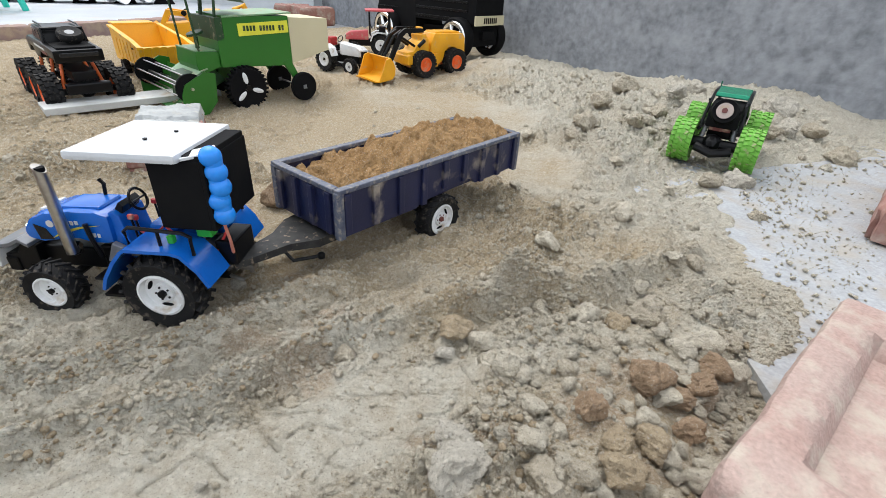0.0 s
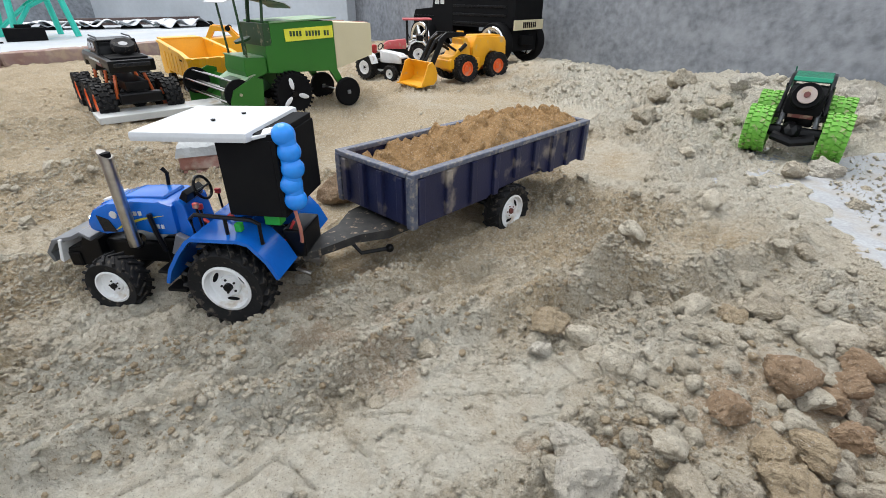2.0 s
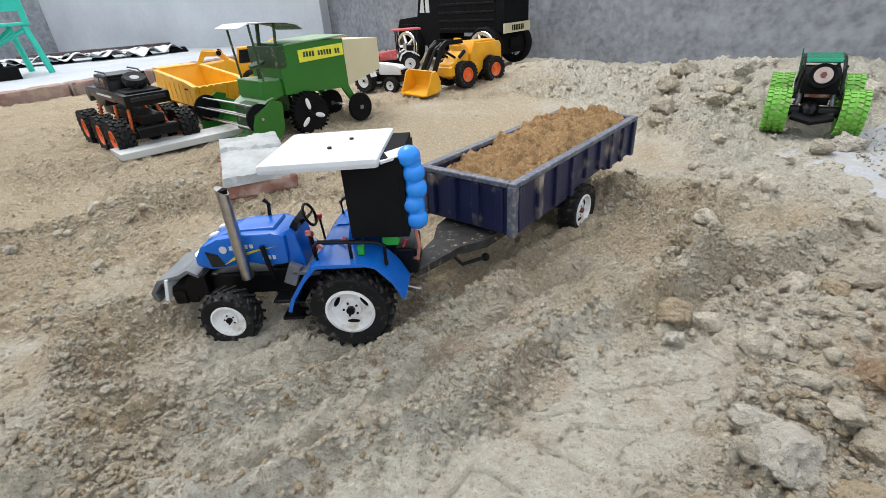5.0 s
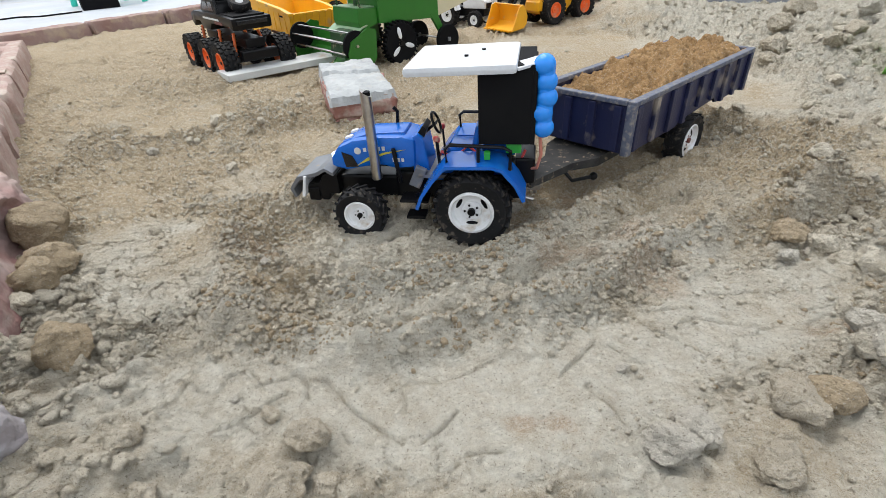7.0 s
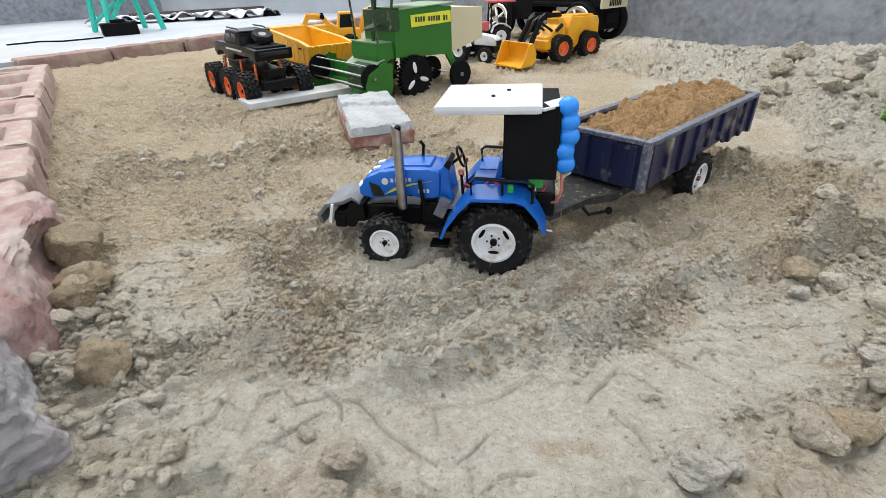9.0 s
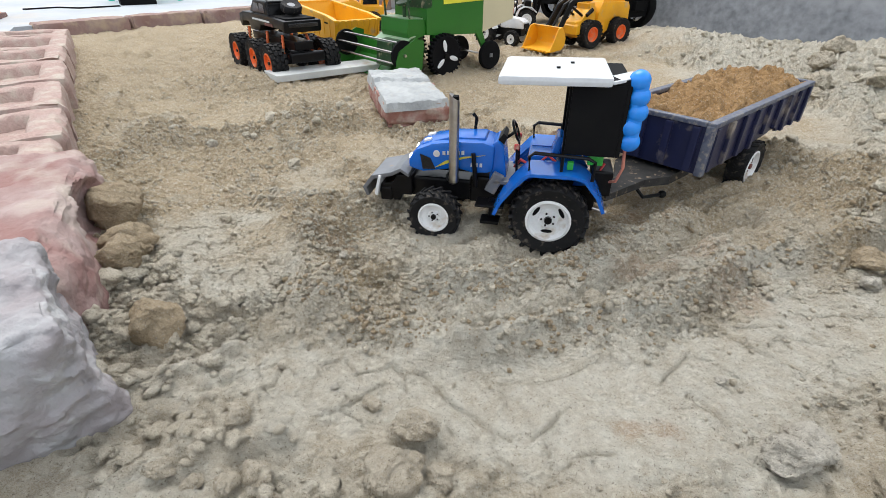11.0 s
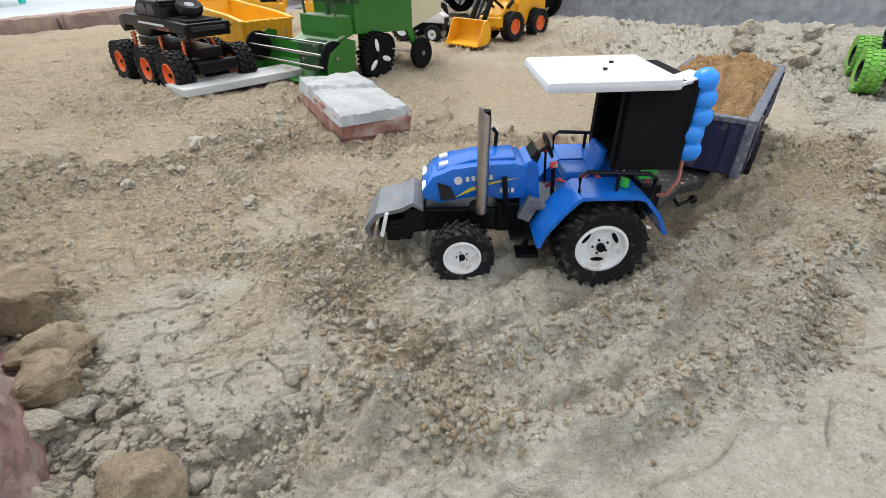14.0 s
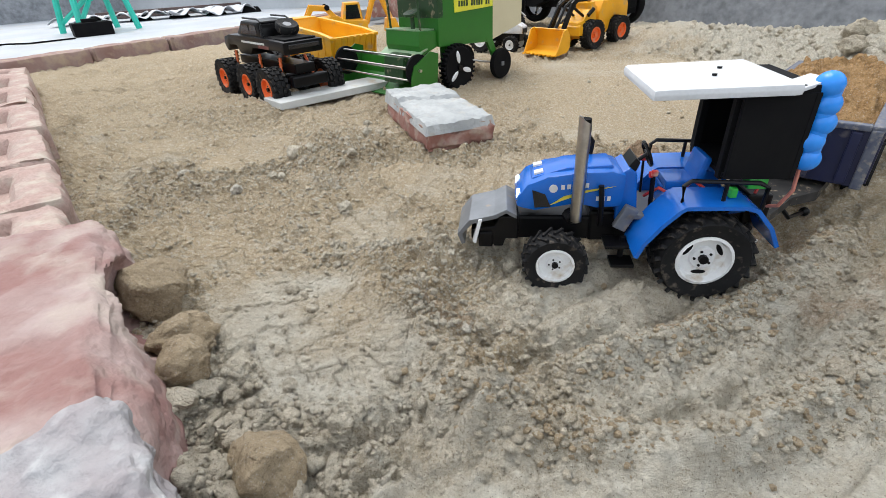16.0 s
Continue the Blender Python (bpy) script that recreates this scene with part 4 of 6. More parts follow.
    part("weight_edge", prism([(0.274, 0.09), (0.279, 0.09), (0.288, 0.056), (0.283, 0.053)], -0.045, 0.045, 0.001), WHITE, t, "white edge strip")
    for y in (-0.03, -0.01, 0.01, 0.03):
        part("front_weight", box(0.27, y, 0.055, 0.02, 0.014, 0.024, 0.003), BLACK, t)
    h = box(-0.085, 0, 0.062, 0.03, 0.016, 0.008, 0.001)
    rod((-0.092, 0, 0.05), (-0.092, 0, 0.076), 0.003, bm=h)
    for s in (1, -1):
        tube([(-0.05, s * 0.02, 0.06), (-0.09, s * 0.024, 0.05)], 0.003, bm=h)
    part("hitch", h, STEEL, t)
    part("rear_block", box(-0.075, 0, 0.1, 0.03, 0.06, 0.04, 0.003), BLACK, t)
    return t


TRACTOR = pose(-0.437, 0.767, -0.004, 0, 0, 180.5)
blue_tractor(TRACTOR)


# ---- the trailer ----
def trailer(m):
    t = thing("toy_trailer", m, "scuffed navy toy tipping trailer with white wheel rims", "toy trailer")
    L, W, z0, z1 = 0.245, 0.085, 0.092, 0.168
    side = [(L, z0), (L, z1), (-L, z1), (-L, z0 + 0.006), (-L + 0.07, z0 + 0.004), (-0.1, z0 + 0.004), (-0.085, z0 + 0.016), (-0.06, z0 + 0.022), (-0.045, z0 + 0.012), (0.06, z0 + 0.008), (0.075, z0)]
    for s in (1, -1):
        y = s * W
        sd = part("side_panel", prism(side, y - 0.003, y + 0.003, 0.0008), NAVY, t, "scuffed navy side panel")
        for k in range(9):
            x = L - 0.012 - k * (2 * L - 0.024) / 8
            part("rib", box(x, y + s * 0.0055, 0.131 if abs(x + 0.03) > 0.06 else 0.139, 0.013, 0.007, 0.07 if abs(x + 0.03) > 0.06 else 0.054, 0.0015), NAVY, sd)
        part("top_rail", box(0, y, z1 + 0.003, 2 * L + 0.01, 0.014, 0.008, 0.002), NAVY_RIM, t, "worn grey blue top rail")
        wheel(t, (0.008, s * 0.082, 0.05), 0.05, 0.034, 0.031, WHITE, lugs=18, lug=0.04, side=s, rim_label="white rim", hub=MAROON, slots=True)
    for s in (1, -1):
        e = part("end_panel", box(s * L, 0, 0.13, 0.006, 2 * W, 0.076, 0.001), NAVY, t, "scuffed navy end panel")
        for k in range(4):
            part("rib", box(s * (L + 0.0055), -0.066 + 0.044 * k, 0.131, 0.007, 0.012, 0.07, 0.0015), NAVY, e)
        part("end_rail", box(s * L, 0, z1 + 0.0035, 0.014, 2 * W - 0.014, 0.008, 0.002), NAVY_RIM, t)
        for q in (1, -1):
            part("corner_post", box(s * L, q * W, 0.13, 0.013, 0.013, 0.08, 0.002), NAVY_RIM, t, "worn corner post")
    part("bed", box(0, 0, 0.102, 2 * L - 0.008, 2 * W - 0.008, 0.006), NAVY, t)
    ch = box(0.02, 0, 0.082, 0.4, 0.05, 0.018, 0.002)
    rod((0.008, -0.085, 0.05), (0.008, 0.085, 0.05), 0.006, bm=ch)
    box(-0.01, 0, 0.066, 0.03, 0.1, 0.02, bm=ch)
    part("chassis", ch, BLACK, t)
    d = bmesh.new()
    outline = [(0.2, -0.055), (0.262, -0.05), (0.3, -0.026), (0.385, -0.011), (0.385, 0.011), (0.3, 0.026), (0.262, 0.05), (0.2, 0.055)]
    top, low = [d.verts.new((x, y, 0.088 - 0.09 * (x - 0.2))) for x, y in outline], [d.verts.new((x, y, 0.072 - 0.06 * (x - 0.2))) for x, y in outline]
    d.faces.new(top), d.faces.new(low[::-1])
    for a in range(8):
        d.faces.new((top[a], low[a], low[(a + 1) % 8], top[(a + 1) % 8]))
    rod((0.375, 0, 0.064), (0.395, 0, 0.063), 0.005, bm=d)
    part("drawbar", d, mat("dusty black steel", (0.02, 0.02, 0.021), 0.55, col2=(0.05, 0.048, 0.045), scale=60, dust=0.1, spec=0.3), t, "dusty black tapered steel drawbar")
    j = tube([(0.31, 0.015, 0.07), (0.3, 0.03, 0.05), (0.26, 0.04, 0.046)], 0.003, 6)
    bmesh.ops.create_icosphere(j, subdivisions=2, radius=0.007, matrix=pose(0.255, 0.042, 0.046))
    part("jack_leg", j, BLACK, t)
    # the heaped load is a thing of its own in the same place
    n, k = 220, 80
    xs, ys = np.linspace(-L + 0.006, L - 0.006, n), np.linspace(-W + 0.005, W - 0.005, k)
    X, Y = np.meshgrid(xs, ys)
    u, v = X / L, Y / W
    Z = 0.158 + 0.046 * np.clip(1 - v ** 2, 0, 1) ** 0.8 * np.clip(1 - np.abs(u + 0.12) ** 3, 0, 1) * (0.62 - 0.28 * u)
    Z = Z + 0.022 * fractal(X * 20, Y * 20, 4, 91, 0.6) + 0.02 * lumps(X * 26, Y * 26, 93, 0.3) * (1 - v ** 4) + 0.014 * lumps(X * 58, Y * 58, 95, 0.45) + 0.006 * fractal(X * 90, Y * 90, 3, 97, 0.65)
    bm = bmesh.new()
    vs = [[bm.verts.new((X[j, i], Y[j, i], Z[j, i])) for i in range(n)] for j in range(k)]
    for j in range(k - 1):
        for i in range(n - 1):
            bm.faces.new((vs[j][i], vs[j][i + 1], vs[j + 1][i + 1], vs[j + 1][i]))
    rim = [vs[0][i] for i in range(n)] + [vs[j][n - 1] for j in range(1, k)] + [vs[k - 1][i] for i in range(n - 2, -1, -1)] + [vs[j][0] for j in range(k - 2, 0, -1)]
    low = [bm.verts.new((q.co.x, q.co.y, 0.107)) for q in rim]
    for i in range(len(rim)):
        q = (i + 1) % len(rim)
        bm.faces.new((rim[i], rim[q], low[q], low[i]))
    bm.faces.new(low)
    ld = part("sand_load", bm, LOAD, smooth=True)
    ld.matrix_world = m
    tagged(ld, "heaped brown sand filling the trailer", "sand")
    return t


trailer(pose(-0.135, 1.055, 0.0, 0, -1.0, 234))


# ---- the parked toys ----
def loader(m):
    t = thing("toy_wheel_loader", m, "yellow toy wheel loader with orange hubs and black arms", "toy loader")
    for x, s in ((0.0, 1), (0.0, -1), (-0.195, 1), (-0.195, -1)):
        wheel(t, (x, s * 0.068, 0.062), 0.062, 0.048, 0.033, ORANGE, lugs=22, lug=0.05, style="block", side=s, rim_label="orange hub", hub=ORANGE)
    part("front_body", prism([(0.075, 0.06), (0.085, 0.085), (0.08, 0.115), (0.045, 0.12), (0.01, 0.16), (-0.02, 0.175), (-0.045, 0.175), (-0.05, 0.06), (-0.02, 0.045), (0.05, 0.045)], -0.045, 0.045, 0.004), LOADER, t, smooth=True)
    part("front_skirt", prism([(0.088, 0.062), (0.088, 0.1), (0.075, 0.108), (0.06, 0.1), (0.06, 0.062)], -0.062, 0.062, 0.004), LOADER, t)
    part("cab_post", prism([(-0.005, 0.15), (-0.012, 0.222), (-0.028, 0.222), (-0.03, 0.15)], -0.02, 0.02, 0.003), LOADER, t)
    part("cab_guard", prism([(-0.005, 0.16), (0.0, 0.19), (-0.03, 0.195), (-0.045, 0.16)], -0.042, 0.042, 0.003), LOADER, t)
    part("rear_body", prism([(-0.055, 0.06), (-0.055, 0.15), (-0.075, 0.195), (-0.255, 0.19), (-0.268, 0.17), (-0.272, 0.08), (-0.24, 0.078), (-0.225, 0.11), (-0.2, 0.128), (-0.165, 0.128), (-0.14, 0.11), (-0.13, 0.07), (-0.1, 0.05)], -0.055, 0.055, 0.004), LOADER, t, smooth=True)
    part("engine_cover", prism([(-0.085, 0.193), (-0.09, 0.203), (-0.235, 0.2), (-0.245, 0.19)], -0.042, 0.042, 0.003), LOADER, t)
    for s in (1, -1):
        for k in range(4):
            part("vent_slat", box(-0.262, s * 0.03, 0.11 + 0.018 * k, 0.02, 0.03, 0.006, 0.001), LOADER, t)
        part("side_step", box(-0.075, s * 0.058, 0.075, 0.035, 0.014, 0.06, 0.003), LOADER, t)
        part("exhaust_can", rod((0.02, s * 0.05, 0.142), (-0.015, s * 0.05, 0.165), 0.009), BLACK, t)
        y = s * 0.036
        part("lift_arm", prism([(-0.02, 0.2), (-0.01, 0.218), (0.09, 0.222), (0.125, 0.2), (0.185, 0.085), (0.165, 0.075), (0.105, 0.185), (0.085, 0.2)], y - 0.005, y + 0.005, 0.001), BLACK, t, "black lift arm")
        part("ram", rod((0.01, s * 0.028, 0.13), (0.1, s * 0.028, 0.18), 0.006), BLACK, t)
        part("tilt_link", tube([(0.1, s * 0.02, 0.21), (0.14, s * 0.02, 0.19), (0.2, s * 0.02, 0.1)], 0.006), BLACK, t)
    part("axle", rod((0, -0.06, 0.062), (0, 0.06, 0.062), 0.01), BLACK, t)
    part("axle", rod((-0.195, -0.06, 0.062), (-0.195, 0.06, 0.062), 0.01), BLACK, t)
    b = part("bucket", strip([(0.21, 0.105), (0.195, 0.085), (0.185, 0.06), (0.188, 0.03), (0.205, 0.014), (0.275, 0.006)], 0.19, 0.004, -0.095), LOADER, t, "yellow bucket", True)
    for s in (1, -1):
        part("bucket_side", prism([(0.212, 0.108), (0.195, 0.085), (0.186, 0.06), (0.188, 0.03), (0.205, 0.012), (0.275, 0.004), (0.25, 0.06), (0.235, 0.1)], s * 0.095 - 0.003, s * 0.095 + 0.003, 0.001), LOADER, b)
    for k in range(8):
        part("tooth", box(0.281, -0.084 + 0.024 * k, 0.006, 0.018, 0.01, 0.006, 0.001), LOADER, b)
    return t


loader(pose(-0.345, 2.64, ground_z(-0.33, 2.6) - 0.001, 0, 0, 224))


def combine(m):
    """Origin on the left side plane; +x ahead, the machine lies to -y."""
    t = thing("toy_combine_harvester", m, "handmade green toy combine harvester with cream rear and sheet roof", "toy combine")
    W = 0.2
    body = prism([(-0.045, 0.135), (-0.045, 0.305), (0.2, 0.312), (0.2, 0.245), (0.225, 0.235), (0.225, 0.15)], -W, 0, 0.001)
    part("body", body, GREEN, t, "green painted sheet body")
    part("tank", box(0.213, -W / 2, 0.27, 0.024, W, 0.07, 0.001), DKGREEN, t)
    part("body_top", box(0.07, -W / 2, 0.3115, 0.26, W + 0.006, 0.005, 0.001, (0, 1.6, 0)), PALEGREEN, t, "pale green lid")
    part("rear_hood", prism([(-0.048, 0.14), (-0.048, 0.300), (-0.215, 0.292), (-0.215, 0.178)], -W + 0.004, -0.004, 0.001), CREAM, t, "cream card rear hood")
    lb = part("label_plate", box(0.055, 0.0015, 0.268, 0.19, 0.003, 0.04, 0.0005, (0, 1.5, 0)), LABEL, t, "yellow label strip with green marks")
    mk = bmesh.new()
    for k in range(13):
        if k not in (4, 10):
            box(0.128 - 0.0122 * k, 0.0038, 0.2705 - 0.0003 * k, 0.0075, 0.0016, 0.017, bm=mk)
    part("label_marks", mk, DKGREEN, lb)
    deck = part("driver_deck", prism([(0.226, 0.15), (0.226, 0.2), (0.3, 0.205), (0.305, 0.16), (0.295, 0.13)], -W * 0.9, -0.01, 0.002), GREEN, t)
    part("deck_top", box(0.265, -W / 2, 0.2045, 0.075, W * 0.82, 0.004, 0.001, (0, -2.5, 0)), PALEGREEN, deck)
    col = rod((0.265, -0.08, 0.2), (0.265, -0.08, 0.25), 0.007)
    rod((0.265, -0.08, 0.25), (0.267, -0.08, 0.257), 0.028, bm=col)
    part("steering_column", col, DKGREEN, t)
    part("roof", strip([(0.105, 0.352), (0.13, 0.366), (0.17, 0.375), (0.23, 0.379), (0.3, 0.38), (0.335, 0.368)], 0.17, 0.003, -0.18), FOAM, t, "white sheet canopy", True)
    part("roof_underside", strip([(0.107, 0.3485), (0.131, 0.3625), (0.17, 0.3715), (0.2, 0.3735)], 0.168, 0.002, -0.179), DKGREEN, t)
    for x, y in ((0.285, -0.02), (0.285, -0.17)):
        part("roof_post", rod((x, y, 0.18), (x + 0.012, y, 0.382), 0.004, seg=8), DKGREEN, t)
    for y in (-0.03, -0.14):
        part("rear_post", rod((0.212, y, 0.29), (0.2, y, 0.377), 0.007 if y < -0.1 else 0.005, seg=8), DKGREEN, t)
    # header with reel
    hb = strip([(0.345, 0.125), (0.36, 0.06), (0.4, 0.022), (0.455, 0.016)], 0.41, 0.003, -0.37)
    hd = part("header", hb, GREEN, t, "green header trough")
    part("header_roof", strip([(0.34, 0.15), (0.36, 0.145), (0.395, 0.125)], 0.2, 0.003, -0.2), PALEGREEN, hd)
    for y in (0.04, -0.37):
        part("side_plate", prism([(0.335, 0.14), (0.37, 0.15), (0.44, 0.115), (0.455, 0.08), (0.455, 0.012), (0.38, 0.012), (0.345, 0.05)], y - 0.002, y + 0.002), GREEN, hd, "green end plate")
    for y in (0.034, -0.364):
        part("reel_disc", rod((0.42, y - 0.004, 0.1), (0.42, y + 0.004, 0.1), 0.048, seg=28), MATTE, hd, "black reel disc")
    part("reel_axle", rod((0.42, -0.37, 0.1), (0.42, 0.05, 0.1), 0.005, seg=8), STEEL, hd)
    for k in range(6):
        a = 2 * math.pi * k / 6 + 0.3
        part("reel_bar", rod((0.42 + 0.04 * math.cos(a), -0.364, 0.1 + 0.04 * math.sin(a)), (0.42 + 0.04 * math.cos(a), 0.034, 0.1 + 0.04 * math.sin(a)), 0.003, seg=6), STEEL, hd, "thin steel reel bar")
    part("feeder", prism([(0.2, 0.1), (0.25, 0.15), (0.35, 0.13), (0.36, 0.05), (0.3, 0.06)], -0.14, -0.04, 0.002), DKGREEN, t)
    hd.location = (-0.065, 0, 0)
    # drive wheels: flat black toothed discs with pale blades
    for s, y in ((1, 0.012), (-1, -W - 0.012)):
        bm = spun([(0.066, -0.014), (0.07, -0.01), (0.07, 0.01), (0.066, 0.014), (0.01, 0.010), (0.01, -0.010)], 40)
        w = part("drive_wheel", bm, MATTE, t, "black toothed wheel with pale blades")
        if s == 1:
            tb = box(0, 0, 0, 0.007, 0.026, 0.010, 0.001)
            tooth = bpy.data.meshes.new("tooth")
            tb.to_mesh(tooth)
            tb.free()
            tooth.materials.append(MATTE)
        for k in range(30):
            o = new("tooth", tooth)
            o.parent = w
            o.matrix_local = pose(0, 0, 0, 0, 12 * k, 0) @ pose(0, 0, 0.072)
        w.location = (0.155, y, 0.076)
        for k in range(3):
            q = bmesh.new()
            bmesh.ops.create_uvsphere(q, u_segments=12, v_segments=8, radius=1.0, matrix=pose(0, 0, 0, 0, 120 * k + 12, 0) @ pose(0, s * 0.014, 0.036) @ Matrix.Diagonal((0.0085, 0.002, 0.021, 1)))
            part("blade", q, WHITE, w, smooth=True)
        part("hub_boss", rod((0, s * 0.01, 0), (0, s * 0.018, 0), 0.01, seg=12), BLACK, w)
    part("front_axle", rod((0.155, -W, 0.076), (0.155, 0, 0.076), 0.006, seg=8), DKGREEN, t)
    for s in (0, 1):
        part("axle_bracket", box(0.155, -0.03 - s * (W - 0.06), 0.115, 0.05, 0.03, 0.07, 0.001), GREEN, t)
    for y in (-0.005, -W + 0.005):
        part("caster_leg", prism([(-0.035, 0.16), (-0.085, 0.06), (-0.065, 0.055), (-0.005, 0.15)], y - 0.006, y + 0.006, 0.001), GREEN, t)
        c = part("caster_wheel", spun([(0.05, -0.010), (0.053, -0.006), (0.053, 0.006), (0.05, 0.010), (0.006, 0.009), (0.006, -0.009)], 30), MATTE, t, "flat black disc wheel")
        c.location = (-0.075, y + 0.018, 0.055)
        part("hub_boss", box(0, 0.010, 0, 0.014, 0.006, 0.014, 0.001), GREY, c)
    part("caster_axle", rod((-0.075, -W, 0.055), (-0.075, 0.02, 0.055), 0.0035, seg=8), STEEL, t)
    return t


combine(pose(-0.765, 2.0, ground_z(-0.87, 1.88) - 0.003, 0, 0, 231))


def pickup(m):
    """Origin under the rear axle; +x ahead."""
    t = thing("toy_pickup", m, "black six wheeled toy rock crawler pickup with orange hubs", "toy truck")
    for x, s in ((0, 1), (0.155, 1), (0.36, 1), (0, -1), (0.155, -1), (0.36, -1)):
        wheel(t, (x, s * 0.103, 0.066), 0.066, 0.056, 0.035, ORANGE, lugs=20, lug=0.07, style="block", side=s, rim_label="orange plastic hub", hub=BLACK)
    for x in (0, 0.155, 0.36):
        a = rod((x, -0.1, 0.066), (x, 0.1, 0.066), 0.011)
        bmesh.ops.create_icosphere(a, subdivisions=2, radius=0.026, matrix=pose(x, 0.0, 0.066))
        part("axle", a, BLACK, t)
        for s in (1, -1):
            part("shock", rod((x + 0.01, s * 0.06, 0.075), (x + 0.03, s * 0.045, 0.15), 0.0055, seg=10), ORANGE, t, "orange shock absorber")
            part("spring", tube([(x + 0.01 + 0.02 * k / 24, s * (0.06 - 0.015 * k / 24) + 0.011 * math.cos(k * 1.6), 0.078 + 0.07 * k / 24) for k in range(25)], 0.002, 5), BLACK, t)
    part("bumper", box(-0.06, 0, 0.085, 0.03, 0.13, 0.035, 0.006), BLACK, t)
    part("frame", box(0.17, 0, 0.12, 0.44, 0.07, 0.03, 0.003), BLACK, t)
    lower = prism([(-0.06, 0.165), (-0.066, 0.205), (0.15, 0.212), (0.36, 0.21), (0.41, 0.2), (0.42, 0.17), (0.4, 0.15), (0.37, 0.175), (0.31, 0.175), (0.285, 0.15), (0.2, 0.15), (0.17, 0.175), (-0.03, 0.175)], -0.07, 0.07, 0.006)
    body = part("body", lower, BLACK, t, "glossy black body shell", True)
    part("cab", prism([(0.1, 0.208), (0.115, 0.255), (0.24, 0.258), (0.3, 0.212)], -0.062, 0.062, 0.008), BLACK, t, smooth=True)
    for s in (1, -1):
        for x0, x1 in ((0.125, 0.175), (0.183, 0.24)):
            part("side_window", prism([(x0, 0.217), (x0 + 0.005, 0.246), (x1 - 0.006, 0.248), (x1 + 0.012, 0.217)], s * 0.0612 - 0.002, s * 0.0612 + 0.002), GLASS_DARK, body)
        part("body_stripe", box(0.16, s * 0.0705, 0.192, 0.18, 0.002, 0.006), DECAL, body)
        part("red_decal", box(0.08, s * 0.0708, 0.182, 0.08, 0.002, 0.01), MAROON, body)
        part("roof_rail", tube([(0.1, s * 0.052, 0.255), (0.13, s * 0.052, 0.264), (0.24, s * 0.052, 0.265)], 0.003), BLACK, t)
    part("bed_floor", box(0.02, 0, 0.208, 0.14, 0.11, 0.006, 0.001), MATTE, t)
    part("tail_light_bar", box(-0.067, 0, 0.19, 0.005, 0.11, 0.014, 0.002), GLASS_DARK, t)
    sp = part("spare_tyre", spun([(0.014, -0.010), (0.034, -0.013), (0.038, -0.006), (0.038, 0.006), (0.034, 0.013), (0.014, 0.010)], 30), RUBBER, t, "grey dusty spare tyre", True)
    sp.matrix_local = pose(0.045, -0.01, 0.238, 0, -22, 0) @ pose(0, 0, 0, 90, 0, 0)
    part("spare_hub", rod((0, -0.009, 0), (0, 0.010, 0), 0.016, seg=16), GREY, sp)
    part("roll_bar", tube([(0.09, -0.062, 0.21), (0.095, -0.058, 0.254), (0.095, 0.058, 0.254), (0.09, 0.062, 0.21)], 0.005), BLACK, t, smooth=True)
    return t


pickup(pose(-1.375, 1.752, 0.0, 0, 0, 140))


